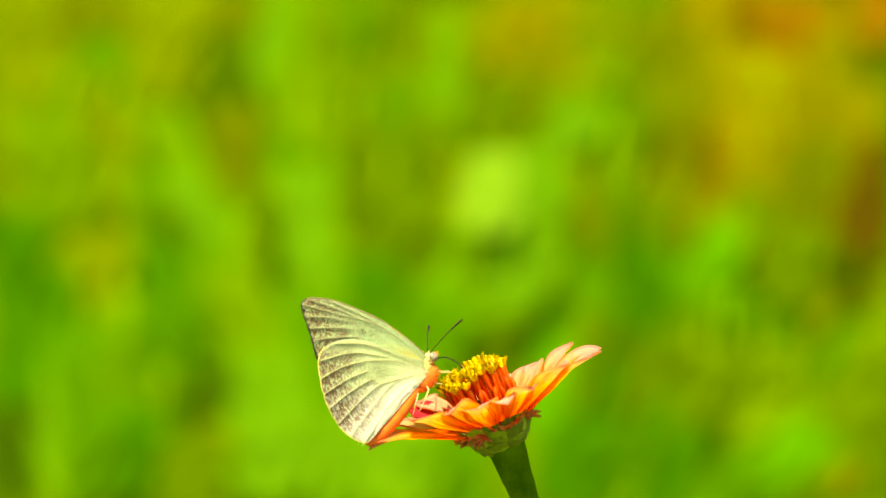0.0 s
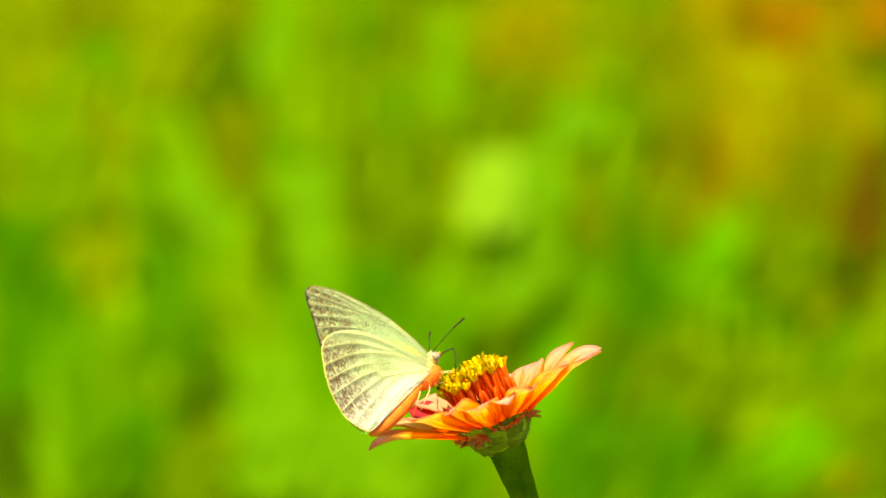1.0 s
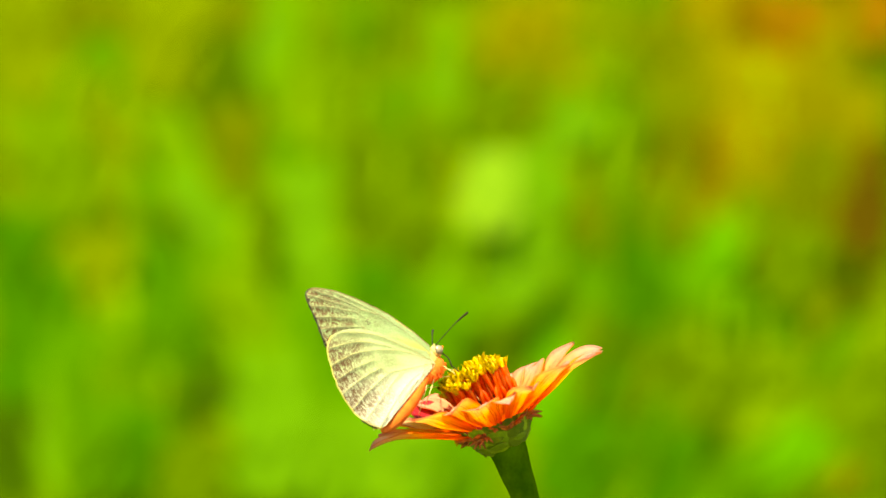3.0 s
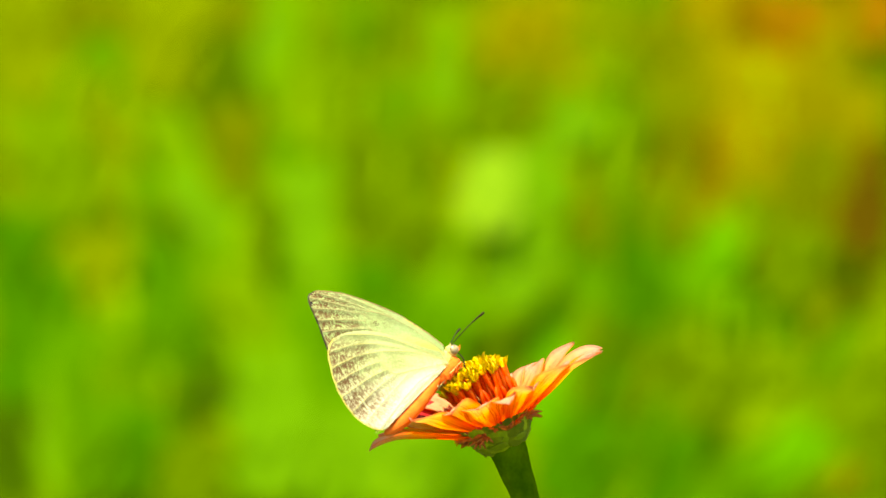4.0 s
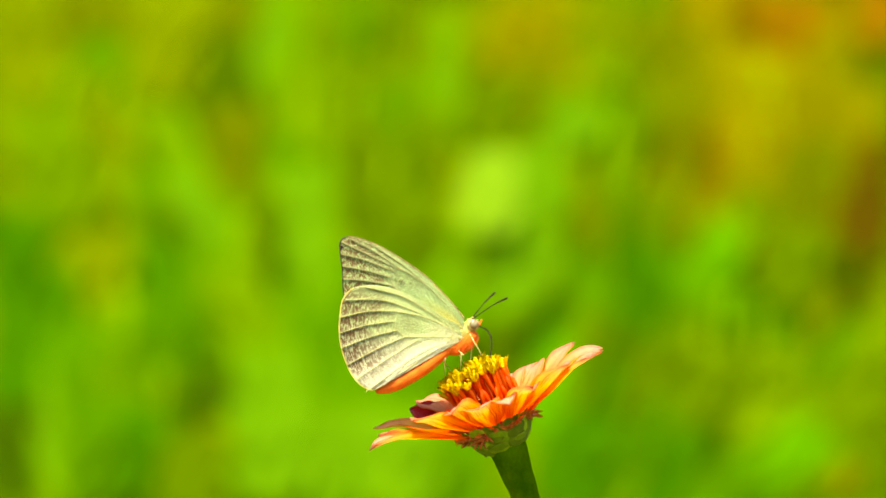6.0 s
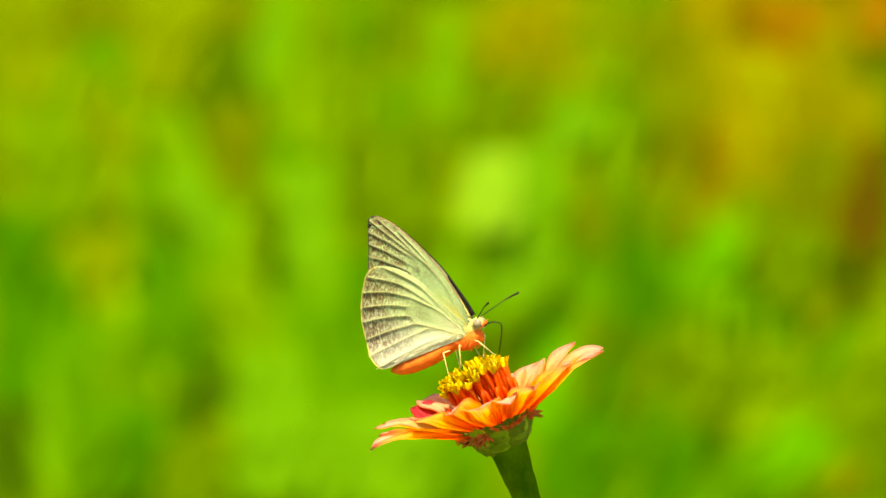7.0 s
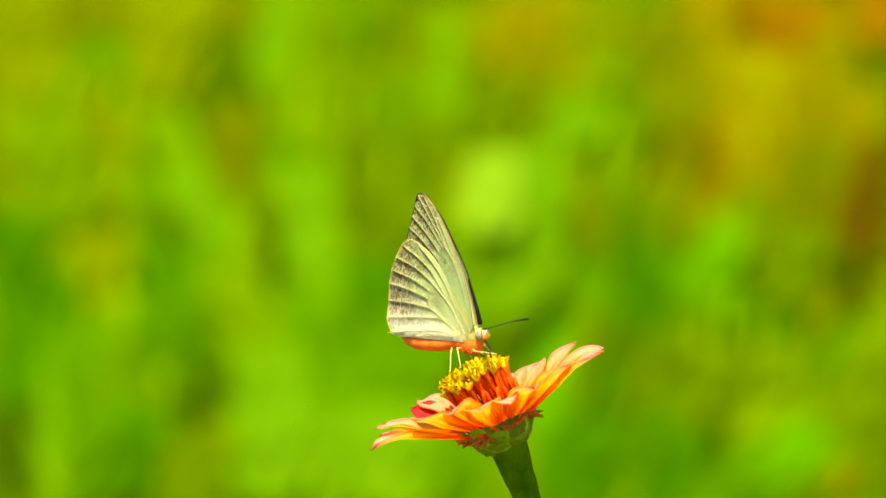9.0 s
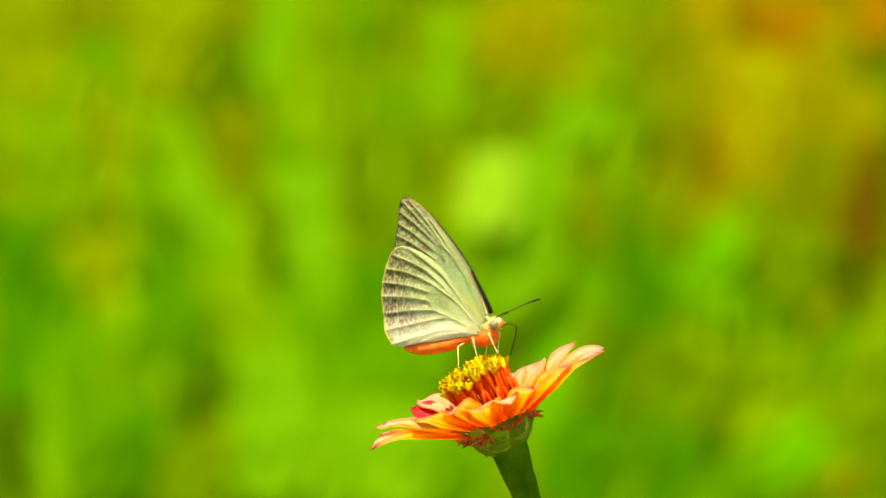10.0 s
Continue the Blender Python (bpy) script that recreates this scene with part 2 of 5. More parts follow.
def tube(bm, pts, radii, sides=8, cap=True):
    """A tapered tube through the points."""
    rings = []
    for i, p in enumerate(pts):
        p = Vector(p)
        d = (Vector(pts[min(i + 1, len(pts) - 1)]) - Vector(pts[max(i - 1, 0)])).normalized()
        side = d.cross(Vector((0.31, 0.95, 0.05))).normalized()
        up = side.cross(d)
        rings.append([bm.verts.new(p + (side * math.cos(a) + up * math.sin(a)) * radii[i])
                      for a in (2 * math.pi * k / sides for k in range(sides))])
    for r0, r1 in zip(rings, rings[1:]):
        for k in range(sides):
            bm.faces.new((r0[k], r0[(k + 1) % sides], r1[(k + 1) % sides], r1[k]))
    if cap:
        bm.faces.new(rings[0][::-1])
        bm.faces.new(rings[-1])
    return bm


def spline(pts, n):
    """n points along a smooth curve through pts."""
    out = []
    segs = len(pts) - 1
    for i in range(n):
        f = i / (n - 1) * segs
        k = min(int(f), segs - 1)
        f -= k
        p0, p1, p2, p3 = (Vector(pts[max(0, min(segs, k + j))]) for j in (-1, 0, 1, 2))
        out.append(0.5 * (2 * p1 + (p2 - p0) * f + (2 * p0 - 5 * p1 + 4 * p2 - p3) * f * f + (3 * p1 - p0 - 3 * p2 + p3) * f ** 3))
    return out


def ball(bm, centre, radii, turn=None, seg=16, rings=10, shag=0.0):
    m = Matrix.Translation(centre) @ (turn or Matrix()) @ Matrix.Diagonal((*radii, 1))
    made = bmesh.ops.create_uvsphere(bm, u_segments=seg, v_segments=rings, radius=1, matrix=m)
    if shag:
        for v in made["verts"]:
            v.co += (v.co - Vector(centre)) * random.uniform(-shag, shag)
    return bm


# ---------- the ground ----------
def ground():
    bm = bmesh.new()
    n = 60
    grid = [[None] * (n + 1) for _ in range(n + 1)]
    for i in range(n + 1):
        for j in range(n + 1):
            x = (i / n * 2 - 1)
            y = (j / n * 2 - 1)
            x, y = 60 * x * abs(x) ** 1.5, 60 * y * abs(y) ** 1.5
            grid[i][j] = bm.verts.new((x, y, 0.02 * noise.noise((x * 2, y * 2, 0)) - 0.02))
    for i in range(n):
        for j in range(n):
            bm.faces.new((grid[i][j], grid[i + 1][j], grid[i + 1][j + 1], grid[i][j + 1]))
    tagged(part("ground", bm, M_GROUND), "garden soil with short green grass under the flower bed", "ground", kind="structure")


# ---------- the zinnia ----------
AXIS_TILT = 22.0
HEART = (0.0132, -0.0064, 0.6614)      # where the petals meet


def petal_mesh(length, width, cup, curl, tipcurl, twist=0.0, notch=0.06, wave=0.0, upper=None):
    """A ray petal from its base along +x, upper face to +z. curl bends it along its length, cup across."""
    nu, nv = 22, 14
    top, low = [], []
    bm = bmesh.new()
    uvl = bm.loops.layers.uv.new("map")
    pos, ang = Vector((0, 0, 0)), 0.0
    seed = random.uniform(0, 50)
    for i in range(nu + 1):
        f = i / nu
        ang = curl * f + tipcurl * max(0, f - 0.65) / 0.35
        if i:
            pos = pos + Vector((math.cos(ang), 0, math.sin(ang))) * (length / nu)
        w = width * 0.5 * (0.21 + 0.79 * math.sin(min(1, f / 0.62) * math.pi / 2) ** 1.2)
        if f > 0.72:
            w *= max(0.05, 1 - ((f - 0.72) / 0.285) ** 2.6)
        w *= 1 + 0.16 * noise.noise((f * 4.0, seed, 0.5))
        up = Vector((-math.sin(ang), 0, math.cos(ang)))
        tw = twist * f
        rt, rl = [], []
        for j in range(nv + 1):
            s = j / nv * 2 - 1
            ridge = 0.00022 * math.cos(s * 9.5) * math.sin(math.pi * min(1, f * 1.15))
            h = cup * w * (s * s - 0.3) + ridge + wave * 0.001 * math.sin(5 * f + 3 * s) + 0.0011 * f * (0.25 + abs(s)) * noise.noise((f * 3.5, s * 1.3, seed))
            side = Vector((0, math.cos(tw), 0)) + up * math.sin(tw)
            dip = notch * length * noise.noise((s * 3.2, seed, 7.0)) * max(0.0, f - 0.75) * 4
            c = pos + side * (s * w) + up * h + Vector((math.cos(ang), 0, math.sin(ang))) * dip
            th = 0.00016 * (1 - 0.4 * f)
            rt.append(bm.verts.new(c + up * th))
            rl.append(bm.verts.new(c - up * th))
        top.append(rt)
        low.append(rl)

    def face(vs, uvs, mi):
        fc = bm.faces.new(vs)
        fc.material_index = mi
        for lp, c in zip(fc.loops, uvs):
            lp[uvl].uv = c
    for i in range(nu):
        for j in range(nv):
            u0, u1, v0, v1 = j / nv, (j + 1) / nv, i / nu, (i + 1) / nu
            face((top[i][j], top[i + 1][j], top[i + 1][j + 1], top[i][j + 1]), ((u0, v0), (u0, v1), (u1, v1), (u1, v0)), 0)
            face((low[i][j], low[i][j + 1], low[i + 1][j + 1], low[i + 1][j]), ((u0, v0), (u1, v0), (u1, v1), (u0, v1)), 1)
        for j in (0, nv):
            vs = (top[i][j], low[i][j], low[i + 1][j], top[i + 1][j])
            face(vs if j == 0 else vs[::-1], [(j / nv, i / nu)] * 4, 1)
    for i in (0, nu):
        for j in range(nv):
            face((top[i][j], top[i][j + 1], low[i][j + 1], low[i][j]), [(j / nv, i / nu)] * 4, 1)
    bmesh.ops.recalc_face_normals(bm, faces=bm.faces)
    return mesh_of("petal", bm, [upper or M_PETAL_UP, M_PETAL_LOW])


def floret_mesh(open_star):
    bm = bmesh.new()
    h = 0.0088 if open_star else 0.0056
    tube(bm, [(0, 0, 0), (0.0001, 0, h * 0.4), (0, 0.0001, h * 0.8), (0, 0, h)], [0.00036, 0.00042, 0.00054, 0.00074 if open_star else 0.0002], 7)
    n0 = len(bm.faces)
    if open_star:
        for k in range(5):
            a = 2 * math.pi * k / 5
            d, s, z = Vector((math.cos(a), math.sin(a), 0)), Vector((-math.sin(a), math.cos(a), 0)), Vector((0, 0, 1))
            rise = random.uniform(0.0005, 0.0019)
            p = [z * (h - 0.0008) + d * 0.0006 - s * 0.0005, z * (h - 0.0008) + d * 0.0006 + s * 0.0005,
                 z * (h + rise * 0.6) + d * 0.0012 + s * 0.0007, z * (h + rise) + d * 0.0018, z * (h + rise * 0.6) + d * 0.0012 - s * 0.0007]
            lo = [bm.verts.new(q - z * 0.0001 - d * 0.0001) for q in p]
            hi = [bm.verts.new(q + z * 0.0001) for q in p]
            bm.faces.new(hi)
            bm.faces.new(lo[::-1])
            for i in range(5):
                bm.faces.new((lo[i], lo[(i + 1) % 5], hi[(i + 1) % 5], hi[i]))
        tube(bm, [(0, 0, h - 0.0004), (0.0001, 0, h + 0.0008), (0.0002, 0.0001, h + 0.0013)], [0.0004, 0.00045, 0.00015], 6)
    bm.faces.ensure_lookup_table()
    for f in bm.faces[n0:]:
        f.material_index = 1
    return mesh_of("floret", bm, [M_FLORET_R, M_FLORET_Y])


def zinnia():
    flower = new("zinnia")
    flower.location = (0.055, 0.015, 0)
    base = Vector(flower.location)
    tagged(flower, "orange zinnia bloom with a yellow disc on a thick green stem", "flower")
    heart = Matrix.Translation(Vector(HEART) - base) @ pose(0, 0, 0, -9 + 3, 0, 0) @ pose(0, 0, 0, 0, -AXIS_TILT, 0)
    # stem, from the soil to the flower head
    pts = spline([(0, 0, -0.02), (0.002, -0.004, 0.25), (-0.012, -0.016, 0.50), (-0.0285, -0.0235, 0.620), (-0.0347, -0.0243, 0.6435),
                  (-0.0368, -0.0236, 0.6493), (-0.0383, -0.0228, 0.6537), (-0.0392, -0.0225, 0.6560)], 57)
    radii = [0.00325 + 0.0016 * max(0.0, (p.z - 0.642) / 0.0145) ** 1.3 for p in pts]
    bm = bmesh.new()
    tube(bm, pts, radii, 28)
    for k, v in enumerate(bm.verts):
        v.co += Vector((1, 0.4, 0)) * 0.00018 * math.sin((k % 28) / 28 * 2 * math.pi * 6)
    part("stem", bm, M_STEM, flower, "thick ribbed green stem")
    # receptacle and disc
    bm = bmesh.new()
    prof = [(0.0042, -0.0068), (0.0060, -0.0052), (0.0076, -0.0028), (0.0082, -0.0006), (0.0082, 0.0020), (0.0078, 0.0042), (0.0056, 0.0064), (0.0015, 0.0074)]
    tube(bm, [(0, 0, z) for _, z in prof], [r for r, _ in prof], 24)
    part("receptacle", bm, M_RECEPT, flower, at=heart)
    # green bracts, broad and rounded, in overlapping rows
    for row, (r, z, n, size, lean) in enumerate([(0.0052, -0.0056, 7, 0.0056, 48), (0.0070, -0.0034, 9, 0.0064, 34), (0.0083, -0.0010, 11, 0.0054, 20)]):
        bm = bmesh.new()
        ball(bm, (0, 0, 0), (0.0005, size * 0.56, size * 0.56), None, 14, 10)
        for v in bm.verts:
            v.co.x -= 55 * v.co.y ** 2
            v.co.x += 26 * max(0, v.co.z) ** 2
        me = mesh_of("bract", bm, M_BRACT)
        for k in range(n):
            a = 360 * (k + 0.5 * row) / n + random.uniform(-6, 6)
            part("bract", me, None, flower, at=heart @ pose(0, 0, 0, 0, 0, a) @ pose(r, 0, z, random.uniform(-8, 8), lean + random.uniform(-6, 6), 0))
    # dry reddish fringes under the petals
    for size, n in ((0.0034, 13), (0.0026, 15)):
        bm = bmesh.new()
        for k in range(5):
            a = radians(-50 + 25 * k)
            d = Vector((math.cos(a), math.sin(a), random.uniform(-0.2, 0.2))) * size
            s = Vector((-math.sin(a), math.cos(a), 0)) * size * 0.16
            tube(bm, [(0, 0, 0), d * 0.5 + s * 0.3, d * random.uniform(0.7, 1.1)], [size * 0.16, size * 0.13, size * 0.03], 5)
        me = mesh_of("fringe", bm, M_FRINGE)
        for k in range(n):
            a = 360 * k / n + random.uniform(-9, 9)
            part("fringe", me, None, flower, at=heart @ pose(0, 0, 0, 0, 0, a) @ pose(0.0084, 0, random.uniform(-0.0012, 0.0008), random.uniform(-50, 50), random.uniform(-25, 30), 0))
    # ray petals: azimuth, root height, length, width, rise, curl, tip curl, cup, twist
    rays = [
        (205, -0.0008, 0.0285, 0.0100, 19.5, 0.0, -0.60, 0.22, 0.1),
        (190, 0.0000, 0.0228, 0.0085, 23, 0.02, -0.20, 0.30, -0.05),
        (172, 0.0004, 0.0240, 0.0085, 26, 0.05, -0.35, 0.25, -0.15),
        (155, 0.0005, 0.0172, 0.0082, 39, 0.05, -0.20, 0.25, -0.3),
        (143, 0.0012, 0.0178, 0.0068, 41, -0.20, -0.40, 0.20, -0.15),
        (225, 0.0004, 0.0215, 0.0100, 29, 0.05, -0.40, 0.20, -0.1),
        (246, 0.0008, 0.0178, 0.0085, 31, 0.05, -1.10, 0.25, 0.2),
        (265, 0.0000, 0.0174, 0.0104, 28, 0.15, -0.60, 0.35, 0.0),
        (283, 0.0006, 0.0174, 0.0078, 22, 0.10, -1.30, 0.30, 0.0),
        (299, 0.0002, 0.0195, 0.0090, 23, 0.10, -0.90, 0.30, -0.15),
        (321, 0.0004, 0.0228, 0.0110, 23.5, 0.08, -0.35, 0.30, 0.0),
        (338, -0.0004, 0.0254, 0.0104, 21.5, 0.10, -0.45, 0.25, 0.15),
        (14, 0.0008, 0.0244, 0.0092, 16, 0.08, -0.60, 0.25, 0.10),
        (2, 0.0004, 0.0252, 0.0105, 20, 0.08, -0.80, 0.22, 0.15),
        (29, 0.0006, 0.0238, 0.0078, 27, 0.10, -0.25, 0.25, 0.15),
        (50, 0.0014, 0.0180, 0.0118, 28, 0.05, -0.30, 0.25, -0.1),
        (72, 0.0006, 0.0195, 0.0105, 28, 0.00, -0.50, 0.25, 0.0),
        (96, 0.0006, 0.0195, 0.0105, 26, 0.00, -0.50, 0.25, 0.0),
        (120, 0.0006, 0.0200, 0.0105, 26, 0.00, -0.40, 0.25, 0.0),
    ]
    for az, z, length, width, rise, curl, tip, cup, twist in rays:
        part("petal", petal_mesh(length, width, cup, curl, tip, twist, 0.05, random.uniform(-0.3, 0.3), {155: M_PETAL_RED, 143: M_PETAL_PALE}.get(az)), None, flower,
             at=heart @ pose(0, 0, 0, 0, 0, az) @ pose(0.0072, 0, z, 0, -rise + math.degrees(0.5 * curl + 0.12 * tip), 0))
    disc = heart @ pose(0.0007, 0, 0.0003, 0, -9, 0)
    # disc florets: long red tubes that open into yellow stars at the top, shorter buds round the foot
    stars, buds = [floret_mesh(True) for _ in range(4)], [floret_mesh(False) for _ in range(2)]
    for r, z, n, lean, me in [(0.0077, 0.0036, 24, 14, buds), (0.0072, 0.0046, 21, 6, stars), (0.0063, 0.0054, 19, 3, stars), (0.0050, 0.0058, 15, 3, stars), (0.0036, 0.0062, 10, 2, stars), (0.0020, 0.0064, 6, 1, stars)]:
        for k in range(n):
            a = 360 * k / n + random.uniform(-7, 7)
            part("floret", random.choice(me), None, flower, at=disc @ pose(0, 0, 0, 0, 0, a) @ pose(r + random.uniform(-0.0005, 0.0005), 0, z + random.uniform(-0.0013, 0.0009), random.uniform(-10, 10), lean + random.uniform(-9, 10), random.uniform(0, 72)))
    return flower


# ---------- the butterfly ----------
U = 0.00014                      # drawing unit of the insect's plan, in metres


FORE_EDGE = [(-11, 4), (-26, 45), (-56, 103), (-110, 170), (-150, 202), (-170, 208), (-181, 198), (-186, 175), (-191, 150), (-199, 122), (-203, 92), (-196, 50), (-180, 20)]
HIND_EDGE = [(-24, -2), (-50, 24), (-86, 70), (-122, 100), (-154, 115), (-182, 119), (-204, 108), (-217, 86), (-229, 56), (-235, 22), (-233, -20), (-224, -46), (-206, -62), (-178, -58), (-140, -44), (-92, -34), (-58, -30)]
# veins in the plan: each from its fork to the margin
FORE_VEINS = [
    [(-18, -6), (-42, 56), (-74, 106), (-98, 128)], [(-56, 84), (-90, 136), (-122, 176)], [(-86, 118), (-128, 170), (-158, 202)],
    [(-98, 128), (-142, 170), (-176, 203)], [(-104, 124), (-150, 162), (-183, 182)], [(-110, 114), (-152, 142), (-188, 162)],
    [(-113, 100), (-156, 124), (-194, 140)], [(-108, 84), (-150, 100), (-201, 114)], [(-92, 58), (-140, 72), (-202, 90)],
    [(-18, -12), (-60, 24), (-95, 60), (-114, 102)], [(-98, 128), (-112, 118), (-114, 102)]]
HIND_VEINS = [
    [(-26, -20), (-62, 30), (-104, 78), (-160, 114)], [(-84, 40), (-138, 82), (-201, 104)], [(-118, 54), (-168, 72), (-220, 78)],
    [(-129, 40), (-178, 50), (-229, 52)], [(-131, 24), (-180, 28), (-234, 26)], [(-122, 8), (-176, 4), (-234, -6)],
    [(-98, -4), (-160, -18), (-231, -36)], [(-26, -28), (-90, -26), (-150, -40), (-220, -61)], [(-26, -30), (-80, -34), (-150, -50)],
    [(-26, -20), (-70, 24), (-118, 54)], [(-26, -26), (-70, -10), (-122, 8)], [(-118, 54), (-131, 38), (-131, 24), (-122, 8)]]


def wing(name, root, edge, paths, under, vein_mat, rim_mat, cuts, side, gap, close, bug, flare=0.0):
    """A wing as a thin scaled sheet fanned from its root to the outline edge (plan units, x forward, z up),
    with raised veins and a rim. side -1 is the right wing. gap: how far its root stands off the body's middle;
    flare: how far its lower part spreads over the abdomen."""
    cols, nr = 132, 34
    rim = [Vector((p.x, 0, p.y)) for p in spline([(x, z, 0) for x, z in edge], cols + 1)]
    lines = [spline([(x, z, 0) for x, z in p], 16) for p in paths]
    seg_a = np.array([[q.x, q.y] for ln in lines for q in ln[:-1]])
    seg_b = np.array([[q.x, q.y] for ln in lines for q in ln[1:]])
    root = Vector((root[0], 0, root[1]))
    reach = max((e - root).length for e in rim)

    def depth(p):
        f = min(1.0, (p - root).length / reach)
        q = np.array([p.x, p.z])
        d = seg_b - seg_a
        t = np.clip(((q - seg_a) * d).sum(1) / (d * d).sum(1), 0, 1)
        near = float(np.sqrt(((seg_a + d * t[:, None] - q) ** 2).sum(1)).min())
        sag = 2.0 * min(1.0, near / 7.0) * min(1.0, f * 1.6)
        ripple = 0.45 * noise.noise((p.x * 0.035, p.z * 0.035, 3.0 + gap)) * f
        low = min(1.0, max(0.0, (-12 - p.z) / 36))
        return gap * (1 - close * f) + flare * f * low - sag + ripple, near
    bm = bmesh.new()
    uvl = bm.loops.layers.uv.new("map")
    net = bm.loops.layers.uv.new("net")
    outer, inner, dist = [], [], []
    for e in rim:
        ro, ri, rd = [], [], []
        for j in range(nr + 1):
            p = root.lerp(e, 0.04 + 0.96 * j / nr)
            y, near = depth(p)
            ro.append(bm.verts.new(Vector((p.x, side * (y + 0.2), p.z)) * U))
            ri.append(bm.verts.new(Vector((p.x, side * (y - 0.2), p.z)) * U))
            rd.append(near / 20)
        outer.append(ro)
        inner.append(ri)
        dist.append(rd)

    def face(vs, idx, mi):
        fc = bm.faces.new(vs)
        fc.material_index = mi
        for lp, (a, c) in zip(fc.loops, idx):
            lp[uvl].uv = (a / 12, c / nr)
            lp[net].uv = (dist[a][c], 0)
    for i in range(cols):
        for j in range(nr):
            q = [(i, j), (i + 1, j), (i + 1, j + 1), (i, j + 1)]
            face([outer[a][c] for a, c in q], q, 0)
            face([inner[a][c] for a, c in q[::-1]], q[::-1], 1)
        face((outer[i][nr], outer[i + 1][nr], inner[i + 1][nr], inner[i][nr]), [(i, nr), (i + 1, nr), (i + 1, nr), (i, nr)], 0)
    for i in (0, cols):
        for j in range(nr):
            face((outer[i][j], outer[i][j + 1], inner[i][j + 1], inner[i][j]), [(i, j), (i, j + 1), (i, j + 1), (i, j)], 0)
    bmesh.ops.recalc_face_normals(bm, faces=bm.faces)
    sheet = part(name, mesh_of(name, bm, [under, M_W_UPPER]), None, bug)
    for n, ln in enumerate(lines):
        slim = 0.55 if n == len(lines) - 1 else 1.0
        bm = bmesh.new()
        pts = []
        for q in ln:
            y, _ = depth(Vector((q.x, 0, q.y)))
            pts.append(Vector((q.x, side * (y + 0.25), q.y)) * U)
        tube(bm, pts, [(0.34 + 0.20 * k / 15) * slim * U for k in range(16)], 6)
        part("vein", bm, vein_mat, sheet)
    # the rim in three lengths: leading edge, outer margin, inner edge
    for (a, b), mat, thick in zip(zip(cuts, cuts[1:]), rim_mat, (0.9 if under is M_FW_UNDER else 0.18, 1.0, 0.4)):
        bm = bmesh.new()
        run = rim[round(a * cols):round(b * cols) + 1:2]
        tube(bm, [Vector((e.x, side * depth(e)[0], e.z)) * U for e in run], [thick * U] * len(run), 6)
        part("margin", bm, mat, sheet)
    return sheet


def legs_plan():
    """Hip of each leg in the plan, and how its foot stands."""
    return [("front", -1, (-12, -7, -40)), ("middle", -1, (-38, -8, -46)), ("hind", -1, (-64, -8, -50)),
            ("front", 1, (-12, 7, -40)), ("middle", 1, (-38, 8, -46)), ("hind", 1, (-64, 8, -50))]


THIGH, SHIN, PROBE, LANCE = 15, 42, 34, 58


